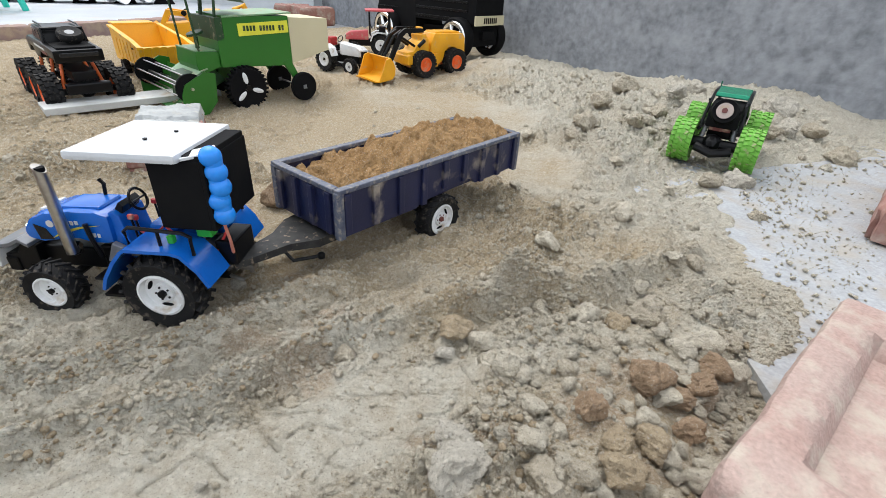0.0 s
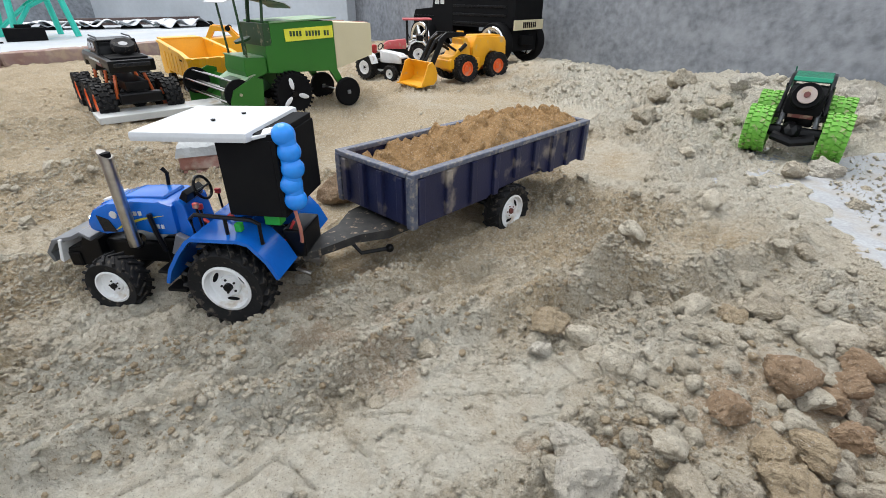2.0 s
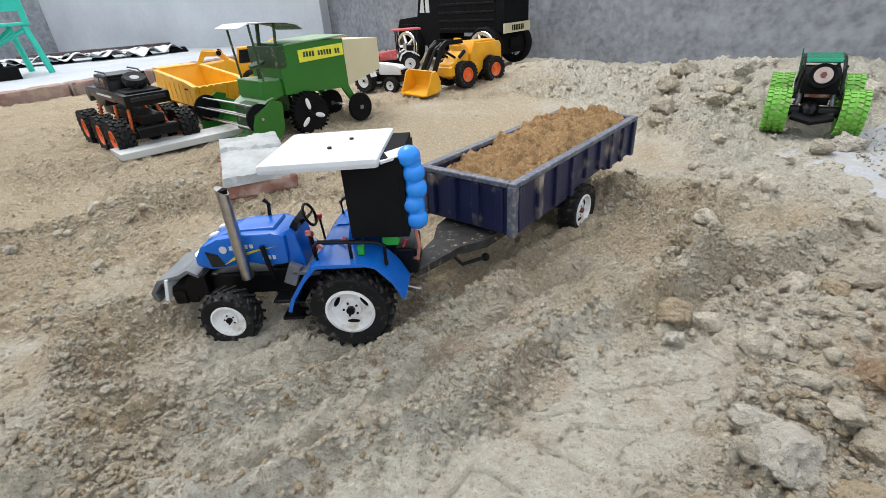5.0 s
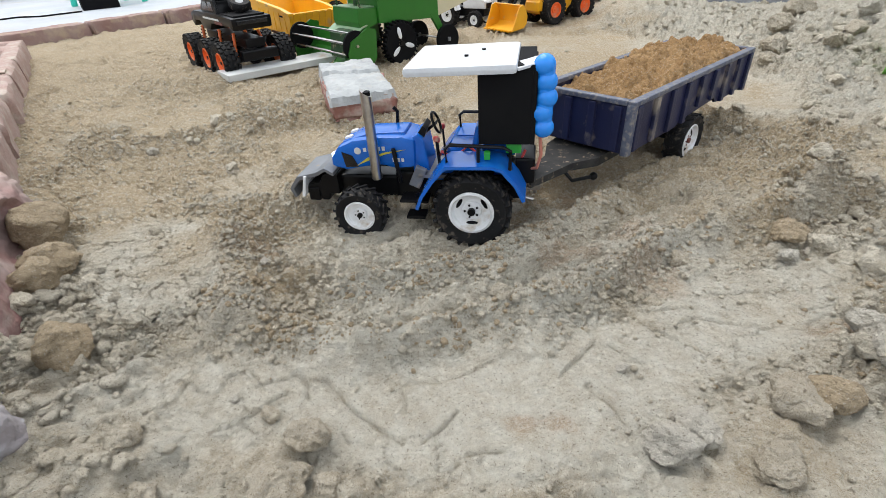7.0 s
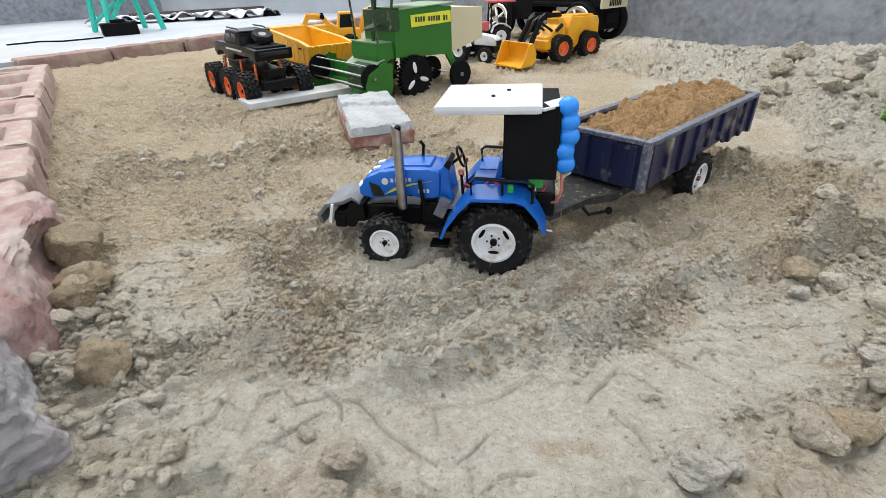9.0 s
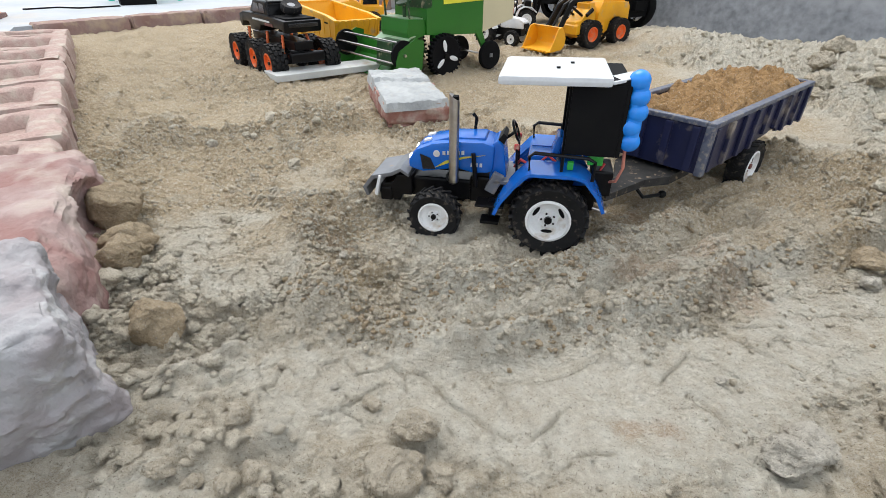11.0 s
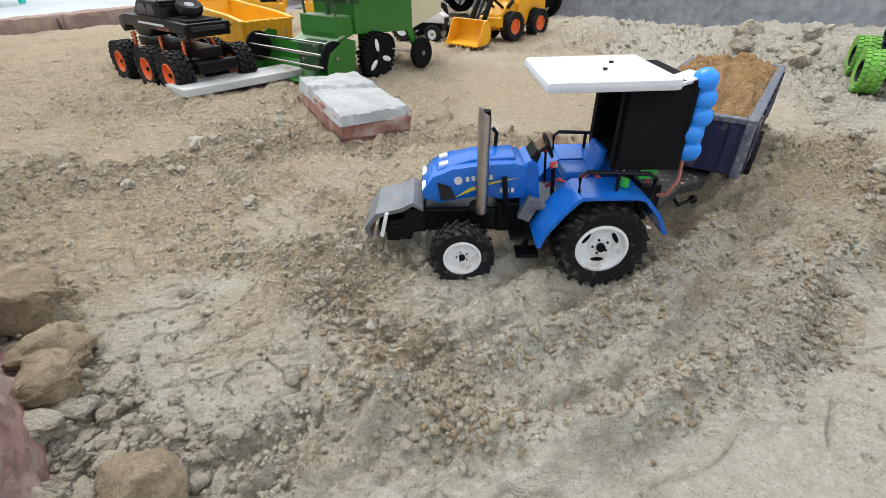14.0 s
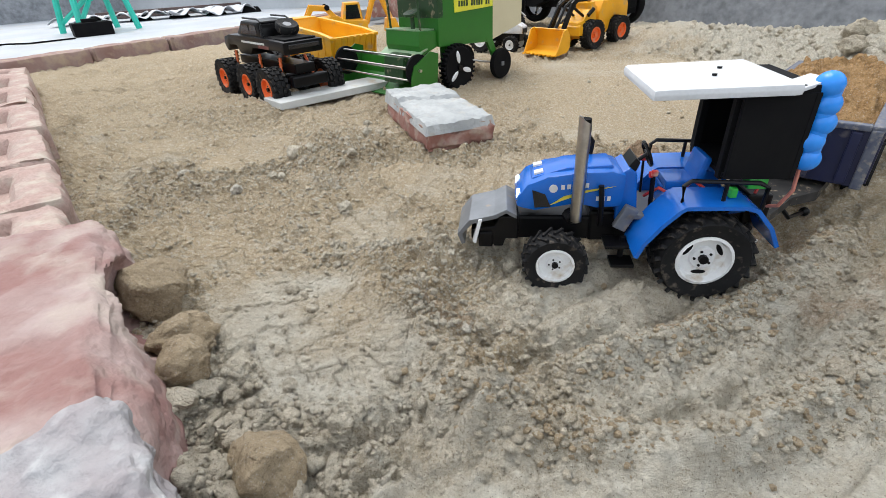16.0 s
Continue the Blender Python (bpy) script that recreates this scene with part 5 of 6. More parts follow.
def dumper(m):
    """Origin under the rear end; +x ahead."""
    t = thing("toy_dump_truck", m, "yellow toy tipper body on a maroon chassis", "toy dump truck")
    b = part("tipper_floor", prism([(0.0, 0.085), (0.0, 0.095), (0.42, 0.105), (0.46, 0.15), (0.465, 0.14), (0.43, 0.09)], -0.085, 0.085, 0.001), YELLOW, t, "yellow tipper body")
    for s in (1, -1):
        y = s * 0.1
        part("side_wall", prism([(-0.015, 0.09), (-0.03, 0.165), (0.06, 0.178), (0.38, 0.2), (0.44, 0.205), (0.43, 0.12), (0.36, 0.09)], y - 0.004, y + 0.004, 0.001), YELLOW, b)
        part("side_rail", prism([(-0.035, 0.16), (-0.035, 0.17), (0.06, 0.184), (0.38, 0.206), (0.445, 0.21), (0.445, 0.2), (0.38, 0.195), (0.06, 0.173)], y - 0.009, y + 0.009, 0.001), YELLOW, b)
        for k in range(6):
            part("rib", prism([(0.03 + 0.062 * k, 0.095), (0.025 + 0.062 * k, 0.17), (0.035 + 0.062 * k, 0.17), (0.04 + 0.062 * k, 0.095)], y + s * 0.003 - 0.003, y + s * 0.003 + 0.003), YELLOW, b)
        part("side_mark", box(0.06, y + s * 0.0068, 0.155, 0.035, 0.0015, 0.006), MATTE, b)
    g = part("tailgate", prism([(-0.032, 0.168), (-0.005, 0.088), (0.002, 0.09), (-0.025, 0.17)], -0.1, 0.1, 0.001), YELLOW, b, "ribbed yellow tailgate")
    for k in range(7):
        part("rib", prism([(-0.036, 0.165), (-0.009, 0.09), (-0.004, 0.09), (-0.03, 0.167)], -0.085 + 0.028 * k - 0.004, -0.085 + 0.028 * k + 0.004), YELLOW, g)
    part("headboard", box(0.438, 0, 0.16, 0.01, 0.2, 0.1, 0.001, (0, 10, 0)), YELLOW, b)
    part("cab_guard", box(0.49, 0, 0.21, 0.1, 0.17, 0.008, 0.002), YELLOW, b)
    part("chassis", box(0.2, 0, 0.066, 0.46, 0.08, 0.03, 0.002), MAROON, t, "maroon chassis")
    part("rear_bar", box(-0.01, 0, 0.052, 0.03, 0.18, 0.018, 0.002), MAROON, t)
    for x in (0.05, 0.14, 0.4):
        part("axle", rod((x, -0.08, 0.034), (x, 0.08, 0.034), 0.005), BLACK, t)
        for s in (1, -1):
            wheel(t, (x, s * 0.083, 0.034), 0.034, 0.026, 0.018, GREY, lugs=16, lug=0.04, style="block", side=s)
    c = part("cab", prism([(0.46, 0.05), (0.46, 0.19), (0.55, 0.195), (0.585, 0.14), (0.585, 0.05)], -0.08, 0.08, 0.006), YELLOW, t)
    part("windscreen", box(0.571, 0, 0.165, 0.004, 0.13, 0.05, 0.001, (0, -32, 0)), GLASS_DARK, c)
    return t


dumper(pose(-1.30, 2.13, 0.0, 0, 0, 137))


def digger(m):
    t = thing("toy_backhoe", m, "yellow toy backhoe with folded arm and open bucket", "toy digger")
    for x, r in ((0.0, 0.05), (0.17, 0.04)):
        for s in (1, -1):
            wheel(t, (x, s * 0.07, r), r, 0.035, r * 0.55, YELLOW, lugs=18, lug=0.05, side=s)
    part("body", prism([(-0.06, 0.05), (-0.06, 0.12), (0.05, 0.13), (0.08, 0.15), (0.22, 0.14), (0.23, 0.06)], -0.05, 0.05, 0.005), LOADER, t)
    part("cab_frame", prism([(-0.04, 0.12), (-0.03, 0.2), (0.04, 0.2), (0.06, 0.12)], -0.045, 0.045, 0.004), LOADER, t)
    for s in (1, -1):
        part("cab_window", prism([(-0.028, 0.13), (-0.02, 0.19), (0.034, 0.19), (0.045, 0.13)], s * 0.0455 - 0.001, s * 0.0455 + 0.001), GLASS_DARK, t)
        part("arm", prism([(0.06, 0.12), (0.12, 0.19), (0.2, 0.2), (0.26, 0.1), (0.245, 0.09), (0.19, 0.175), (0.13, 0.17), (0.075, 0.11)], s * 0.04 - 0.008, s * 0.04 + 0.008, 0.002), LOADER, t)
        part("arm_pin", rod((0.125, s * 0.05, 0.185), (0.125, s * 0.058, 0.185), 0.012), MATTE, t)
    part("bucket", strip([(0.27, 0.14), (0.25, 0.12), (0.245, 0.07), (0.26, 0.03), (0.33, 0.02)], 0.16, 0.005, -0.08), LOADER, t, smooth=True)
    part("rear_boom", tube([(-0.06, 0, 0.1), (-0.1, 0, 0.2), (-0.14, 0, 0.22), (-0.18, 0, 0.12)], 0.014), LOADER, t)
    part("rear_bucket", prism([(-0.2, 0.12), (-0.16, 0.12), (-0.15, 0.06), (-0.19, 0.04), (-0.22, 0.07)], -0.035, 0.035, 0.004), LOADER, t)
    return t


digger(pose(-1.54, 3.0, ground_z(-1.5, 2.95) - 0.002, 0, 0, 205) @ Matrix.Scale(1.15, 4))


def small_tractor(m, paint, label, roof=None, trim=WHITE):
    t = thing("toy_tractor", m, label, "toy tractor")
    for s in (1, -1):
        wheel(t, (0, s * 0.06, 0.06), 0.06, 0.04, 0.033, WHITE, lugs=18, side=s)
        wheel(t, (0.16, s * 0.055, 0.04), 0.04, 0.03, 0.022, WHITE, lugs=16, side=s)
        part("fender", strip([(0.06, 0.08), (0.045, 0.115), (0.015, 0.13), (-0.03, 0.125), (-0.06, 0.1)], 0.045, 0.005, 0.035 if s > 0 else -0.08), trim, t, smooth=True)
    part("chassis", box(0.08, 0, 0.07, 0.22, 0.045, 0.04, 0.003), BLACK, t)
    part("hood", prism([(0.07, 0.085), (0.07, 0.14), (0.18, 0.13), (0.205, 0.115), (0.205, 0.085)], -0.03, 0.03, 0.006), paint, t, smooth=True)
    part("grille", box(0.206, 0, 0.098, 0.004, 0.045, 0.022, 0.001), BLACK, t)
    part("seat", box(-0.015, 0, 0.14, 0.04, 0.05, 0.04, 0.006), RED if roof is None else BLACK, t)
    part("steering_wheel", tube([(0.05 + 0.006 * math.sin(a), 0.017 * math.cos(a), 0.155 + 0.014 * math.sin(a)) for a in [2 * math.pi * k / 14 for k in range(15)]], 0.0025, 6), BLACK, t)
    if roof:
        part("roof", box(0.0, 0, 0.248, 0.17, 0.13, 0.01, 0.004), roof, t, "red flat canopy", True)
        for x in (-0.06, 0.06):
            for y in (-0.05, 0.05):
                part("post", rod((x, y, 0.11), (x, y, 0.246), 0.004, seg=8), BLACK, t)
    return t


small_tractor(pose(-0.785, 2.74, ground_z(-0.8, 2.7), 0, 0, -28), mat("white paint", (0.7, 0.7, 0.7), 0.35, dust=0.15), "white toy tractor with a red seat and white hubs")
small_tractor(pose(-0.66, 3.3, 0.01, 0, 0, 195), mat("faded red paint", (0.6, 0.1, 0.11), 0.4, dust=0.2), "red toy tractor with a flat red canopy", mat("red canopy", (0.55, 0.09, 0.1), 0.4))


def lorry(m):
    """Origin under the left tail corner; +x ahead, body to -y."""
    t = thing("toy_lorry", m, "large matte black handmade toy lorry with chrome wheel rims", "toy lorry")
    W = 0.24
    part("tail_panel", box(0.03, -W / 2, 0.30, 0.06, W, 0.19, 0.002), MATTE, t)
    part("load_bed", box(0.28, -W / 2, 0.215, 0.5, W - 0.02, 0.03, 0.002), MATTE, t)
    for s in (0, 1):
        y = -0.004 - s * (W - 0.008)
        sd = part("side_board", box(0.29, y, 0.293, 0.46, 0.008, 0.185, 0.001), MATTE, t)
        for k in range(4):
            part("slat", box(0.29, y + (0.006 if s == 0 else -0.006), 0.222 + 0.046 * k, 0.45, 0.006, 0.012, 0.002), BLACK, sd, "raised black slat")
    part("cab", prism([(0.52, 0.15), (0.52, 0.43), (0.54, 0.45), (0.69, 0.45), (0.72, 0.3), (0.9, 0.285), (0.92, 0.24), (0.92, 0.13), (0.6, 0.12)], -W, 0, 0.004), MATTE, t)
    for s in (0, 1):
        y = 0.001 - s * (W + 0.002)
        part("cab_window", prism([(0.6, 0.32), (0.6, 0.415), (0.665, 0.415), (0.69, 0.32)], y - 0.0015, y + 0.0015), DECAL, t, "pale window panel")
        part("window_post", box(0.64, y, 0.37, 0.012, 0.006, 0.1, 0.001), MATTE, t)
        part("hood_line", box(0.8, y, 0.25, 0.2, 0.004, 0.006, 0.001), BLACK, t)
    part("windscreen", box(0.707, -W / 2, 0.365, 0.004, W * 0.8, 0.1, 0.001, (0, -11, 0)), GLASS_DARK, t)
    p = part("name_board", box(-0.006, -W / 2 + 0.005, 0.222, 0.012, W + 0.01, 0.052, 0.002), CREAM, t, "cream board with dark lettering marks")
    mk = bmesh.new()
    for k in range(7):
        box(-0.0125, -0.065 - 0.017 * k, 0.222, 0.002, 0.011, 0.03, bm=mk)
    part("board_marks", mk, MATTE, p)
    part("chassis", box(0.45, -W / 2, 0.14, 0.9, 0.1, 0.05, 0.003), MATTE, t)
    part("mud_flap", box(0.04, -W / 2, 0.14, 0.03, W - 0.02, 0.12, 0.002), MATTE, t)
    for x in (0.118, 0.78):
        part("axle", rod((x, -W - 0.02, 0.12), (x, 0.02, 0.12), 0.01), BLACK, t)
        for s, y in ((1, 0.005), (-1, -W - 0.005)):
            bm = spun([(0.078, -0.03), (0.108, -0.032), (0.115, -0.02), (0.115, 0.02), (0.108, 0.032), (0.078, 0.03)], 36)
            ty = part("tyre", bm, MATTE, t, smooth=True)
            ty.location = (x, y + s * 0.02, 0.12)
            r = spun([(0.077, 0), (0.098, s * 0.030), (0.092, s * 0.040), (0.074, s * 0.038), (0.07, 0)], 34)
            for k in range(5):
                a = 2 * math.pi * k / 5
                rod((0.01 * math.cos(a), s * 0.03, 0.01 * math.sin(a)), (0.08 * math.cos(a), s * 0.03, 0.08 * math.sin(a)), 0.014, 0.010, 8, r)
            rod((0, 0, 0), (0, s * 0.055, 0), 0.024, bm=r)
            part("rim", r, CHROME, ty, "chrome spoked rim", True)
    return t


lorry(pose(-0.075, 3.17, 0.012, 0, 0, 139))


def buggy(m):
    t = thing("toy_buggy", m, "black toy rock buggy with lime green tyres", "toy buggy")
    for x, s in ((0, 1), (0, -1), (0.2, 1), (0.2, -1)):
        wheel(t, (x, s * 0.092, 0.066), 0.066, 0.062, 0.034, BLACK, LIME, lugs=26, lug=0.05, style="block", side=s, tyre_label="lime green knobbly tyre")
    for x in (0, 0.2):
        a = rod((x, -0.09, 0.066), (x, 0.09, 0.066), 0.016)
        bmesh.ops.create_icosphere(a, subdivisions=2, radius=0.03, matrix=pose(x, 0.01, 0.066))
        part("axle", a, BLACK, t)
    part("rear_skid", tube([(-0.03, -0.05, 0.06), (-0.045, 0, 0.05), (-0.03, 0.05, 0.06)], 0.014), BLACK, t)
    for s in (1, -1):
        for x in (0.01, 0.19):
            part("shock", rod((x, s * 0.045, 0.08), (x + 0.03, s * 0.035, 0.15), 0.007, seg=10), GREY, t)
            part("spring", tube([(x + 0.03 * k / 28, s * (0.045 - 0.01 * k / 28) + 0.01 * math.cos(k * 1.5), 0.082 + 0.066 * k / 28 + 0.004 * math.sin(k * 1.5)) for k in range(29)], 0.0022, 5), BLACK, t)
        part("cage_bar", tube([(0.0, s * 0.055, 0.12), (0.03, s * 0.05, 0.18), (0.1, s * 0.05, 0.2), (0.17, s * 0.05, 0.196), (0.25, s * 0.045, 0.13)], 0.005), BLACK, t, smooth=True)
        part("cage_brace", tube([(0.03, s * 0.053, 0.19), (0.15, s * 0.055, 0.12), (0.25, s * 0.045, 0.12)], 0.004), BLACK, t)
        part("side_rail", tube([(-0.01, s * 0.055, 0.11), (0.25, s * 0.05, 0.105)], 0.006), BLACK, t)
    part("gear_box", box(0.1, 0, 0.1, 0.14, 0.07, 0.05, 0.006), BLACK, t)
    part("servo_plate", box(0.03, 0, 0.115, 0.05, 0.06, 0.02, 0.002), MAROON, t, "dull red gear plate")
    body = part("body_tub", prism([(0.0, 0.115), (0.005, 0.16), (0.04, 0.182), (0.11, 0.178), (0.18, 0.16), (0.26, 0.135), (0.26, 0.11)], -0.045, 0.045, 0.008), MATTE, t, smooth=True)
    part("roof", box(0.12, 0, 0.200, 0.075, 0.092, 0.007, 0.003, (0, -3, 0)), TEAL, t, "metallic green roof panel")
    part("motor_cover", box(0.03, 0, 0.15, 0.05, 0.085, 0.05, 0.012), MATTE, t)
    part("roof_flap", box(0.083, 0, 0.195, 0.008, 0.092, 0.012, 0.002, (0, 25, 0)), TEAL, t)
    s = part("spare_tyre", spun([(0.022, -0.012), (0.034, -0.016), (0.038, 0.0), (0.034, 0.016), (0.022, 0.012)], 28), MATTE, t, "black spare wheel", True)
    s.matrix_local = pose(-0.002, 0, 0.168, 0, 0, 90) @ pose(0, 0, 0, 25, 0, 0)
    part("spare_hub", rod((0, -0.012, 0), (0, 0.02, 0), 0.023, seg=20), mat("pale copper disc", (0.42, 0.34, 0.3), 0.4, 0.3, dust=0.2), s, "pale metal disc")
    part("spare_nut", rod((0, 0.018, 0), (0, 0.026, 0), 0.008, seg=8), MAROON, s)
    part("aerial", rod((0.24, 0.05, 0.12), (0.245, 0.055, 0.2), 0.002, seg=6), TEAL, t)
    return t


buggy(pose(0.66, 1.53, 0.022, 0, -4, 60) @ Matrix.Scale(0.9, 4))

# ---- stone strip, slab, chair and things by the wall ----
o = part("stone_strip", box(0, 0, 0, 0.55, 0.125, 0.022, 0.002), MARBLE)
o.matrix_world = pose(-1.235, 1.80, 0.034, 0, 0.5, 49)
tagged(o, "long pale grey stone strip lying on the sand", "stone strip")


def mortar_brick(m):
    t = thing("brick_slab", m, "reddish brick slab with a thick crust of pale mortar", "brick")
    base = brick("brick_body", 0.39, 0.175, 0.06, BRICK_RED, pose(0, 0, 0.03), "", "", False, 71, 0.013)
    for k in ("label", "category"):
        if k in base:
            del base[k]
    base.parent = t
    bm = bmesh.new()
    bmesh.ops.create_grid(bm, x_segments=60, y_segments=28, size=0.5)
    for v in bm.verts:
        x, y = v.co.x, v.co.y
        e = min(1, (0.5 - abs(x)) / 0.06, (0.5 - abs(y)) / 0.1)
        lip = noise.noise(Vector((x * 3, y * 2, 4.2)))
        q = Vector((x * 9, y * 4.5, 0.3))
        h = 0.062 + 0.010 * max(0, e) ** 0.5 + 0.006 * noise.noise(q) + 0.004 * noise.noise(q * 3) + 0.003 * noise.noise(q * 8)
        if x > 0.08 + 0.12 * lip:
            h += 0.008
        v.co = Vector((x * (0.388 + 0.012 * lip), y * 0.176, h if e > 0 else 0.045))
    part("mortar_crust", bm, MORTAR, t, "cracked pale grey mortar crust", True)
    return t


mortar_brick(pose(-0.872, 1.405, ground_z(-0.87, 1.4) - 0.004, 0, 0, 117))


def chair(m):
    t = thing("plastic_chair", m, "turquoise moulded plastic child's chair standing on the terrace", "chair")
    part("seat", box(0, 0, 0.29, 0.32, 0.32, 0.02, 0.008), CHAIR, t)
    for x in (1, -1):
        for y in (1, -1):
            part("leg", tube([(x * 0.13, y * 0.13, 0.29), (x * 0.165, y * 0.165, 0.0)], 0.019, 8), CHAIR, t)
    for s in (1, -1):
        part("brace", tube([(s * 0.13, -0.13, 0.26), (s * 0.04, 0.02, 0.18), (s * 0.16, 0.16, 0.05)], 0.014, 6), CHAIR, t)
        part("back_post", tube([(-0.15, s * 0.14, 0.29), (-0.19, s * 0.13, 0.55)], 0.018, 8), CHAIR, t)
    part("backrest", box(-0.18, 0, 0.46, 0.02, 0.28, 0.2, 0.008, (0, -9, 0)), CHAIR, t)
    return t


chair(pose(-3.95, 3.99, 0.074, 0, 0, 150) @ Matrix.Scale(1.25, 4))
k = thing("black_crate", pose(-3.74, 3.66, 0.074, 0, 0, 48), "black plastic box with a raised lid grip", "box")
part("crate_body", box(0, 0, 0.045, 0.25, 0.15, 0.09, 0.006), MATTE, k)
part("lid_grip", box(0, 0, 0.1, 0.1, 0.06, 0.025, 0.004), MATTE, k)
o = part("wooden_beam", box(0, 0, 0, 1.5, 0.07, 0.07, 0.004), mat("dark weathered wood", (0.09, 0.06, 0.055), 0.85, col2=(0.14, 0.1, 0.09), scale=14, bump=0.002, bscale=60))
o.matrix_world = pose(-4.35, 5.6, 0.112, 0, 0, 32)
tagged(o, "dark weathered beam lying at the foot of the wall", "beam")
for k in range(5):
    bm = bmesh.new()
    bmesh.ops.create_grid(bm, x_segments=24, y_segments=10, size=0.5)
    for v in bm.verts:
        x, y = v.co.x, v.co.y
        v.co = Vector((x * 0.5, y * 0.34, 0.035 + 0.03 * math.sin(x * 14 + k) * (0.5 - y) + 0.02 * noise.noise(Vector((x * 4, y * 4, k * 3.1)))))
    made = bmesh.ops.extrude_face_region(bm, geom=bm.faces[:])
    for v in [g for g in made["geom"] if isinstance(g, bmesh.types.BMVert)]:
        v.co.z += 0.006
    o = part("plastic_sheet", bm, FOAM, smooth=True)
    o.matrix_world = pose(-4.75 + 0.3 * k, 4.75 + 0.13 * k, 0.09, 0, 0, 25 + 9 * k)
    tagged(o, "crumpled white plastic sheet by the wall", "sheet", "plastic sheets")
    q = part("dark_tile", box(0, 0, 0, 0.2, 0.1, 0.05, 0.008, taper=0.7), MATTE)
    q.matrix_world = pose(-4.55 + 0.3 * k, 4.72 + 0.17 * k, 0.099, 0, 0, 30)
    tagged(q, "dark lump under the plastic sheet", "rubble", "dark lumps")
bm = tube([(-0.3, 0, 0), (-0.1, 0.05, 0.004), (0.05, 0.0, 0.0), (0.3, 0.06, 0.003)], 0.006, 6)
o = part("cable", bm, MATTE)
o.matrix_world = pose(-3.9, 3.2, 0.08, 0, 0, 30)
tagged(o, "thin dark cable lying on the terrace", "cable")
for k, (x, y, a) in enumerate(((-1.75, 4.75, 20), (-1.5, 4.6, 35))):
    brick("brick", 0.3, 0.2, 0.14, BRICK_RED, pose(x, y, 0.1, 0, 0, a), "stacked red brick near the wall corner", frog=False, seed=80 + k, group="bricks by the wall")
y0 = thing("yellow_crate", pose(-3.93, 2.43, 0.074, 0, 0, 40), "yellow sheet metal crate leaning on the terrace", "crate")
part("panel", prism([(-0.2, 0.0), (-0.16, 0.4), (0.16, 0.4), (0.2, 0.0)], -0.15, 0.15, 0.006), YELLOW, y0)
part("foot", box(0, 0, 0.012, 0.44, 0.34, 0.024, 0.003), MAROON, y0)


# ---- loose stones ----
def stone(x, y, sx, sy, sz, material, seed, label, turn=0, sink=0.25, name="stone", group=""):
    o = part(name, rock((sx, sy, sz), seed, 0.22 if 'rounded brown' in label else 0.3, 4), material, smooth=True)
    o.matrix_world = pose(x, y, ground_z(x, y) + sz * (0.42 - sink), 0, 0, turn)
    tagged(o, label, "stone" if name == "stone" else "clod", group)


stone(-0.417, 1.088, 0.085, 0.07, 0.07, REDCLOD, 1.1, "rusty brown lump of earth on the flat sand", 20, 0.1, "earth_clod")
for k, (x, y, a, b, c) in enumerate(((-1.125, 0.595, 0.1, 0.085, 0.085), (-1.052, 0.528, 0.085, 0.065, 0.06), (-1.005, 0.472, 0.07, 0.06, 0.055), (-0.875, 0.375, 0.07, 0.06, 0.06))):
    stone(x, y, a, b, c, CLOD, 2.3 + k, "rounded brown earth clod beside the brick edge", 40 * k, 0.12, "earth_clod", "clods by the edge")
for k, (x, y, r) in enumerate(((0.23, 0.61, 0.055), (0.149, 0.554, 0.042), (0.211, 0.52, 0.046), (0.268, 0.597, 0.036), (0.302, 0.625, 0.044), (0.167, 0.505, 0.042), (0.335, 0.66, 0.045), (0.26, 0.545, 0.04))):
    stone(x, y, r, r * 0.85, r * 0.8, (REDCLOD, REDCLOD, CLOD)[k % 3], 7.7 + k, "rusty crumbly clod half sunk in the sand", 53 * k, 0.18, "earth_clod", "sandy clods")
for k, (x, y, r) in enumerate(((0.264, 0.746, 0.062), (0.217, 0.726, 0.04), (0.174, 0.678, 0.027), (0.192, 0.666, 0.028), (-0.016, 0.668, 0.045), (0.09, 0.463, 0.05), (0.121, 0.464, 0.035), (0.166, 0.474, 0.045), (0.394, 0.915, 0.04),
                               (-0.107, 0.396, 0.055), (-0.074, 0.41, 0.045), (-0.139, 0.335, 0.045), (-0.157, 0.622, 0.03), (-0.887, 0.392, 0.055), (0.38, 0.72, 0.035), (0.13, 0.62, 0.03), (0.03, 0.41, 0.05), (0.055, 0.60, 0.025))):
    stone(x, y, r, r * 0.85, r * 0.75, (ROCK, CLOD)[k % 3 == 1], 17.7 + k, "rounded sandy clod half sunk in the sand", 53 * k, 0.18, "earth_clod", "sandy clods")
for k, (x, y, r) in enumerate(((0.686, 1.405, 0.085), (0.645, 1.2, 0.05), (1.11, 1.66, 0.095), (1.1, 2.05, 0.12), (0.60, 1.37, 0.06), (0.73, 1.31, 0.035), (1.02, 1.83, 0.08), (1.12, 1.85, 0.07), (0.95, 1.78, 0.06),
                               (1.02, 1.58, 0.05), (0.42, 1.95, 0.09), (0.55, 2.15, 0.1), (0.7, 2.0, 0.08), (0.33, 1.72, 0.085), (0.28, 1.6, 0.06), (0.85, 2.2, 0.08), (0.5, 1.75, 0.06), (0.6, 1.85, 0.07))):
    stone(x, y, r, r * 0.8, r * 0.78, (PALEROCK, ROCK)[k % 3 != 0], 31.3 + k, "buff rubble stone on the sand heap", 47 * k, 0.08, "stone", "rubble stones")
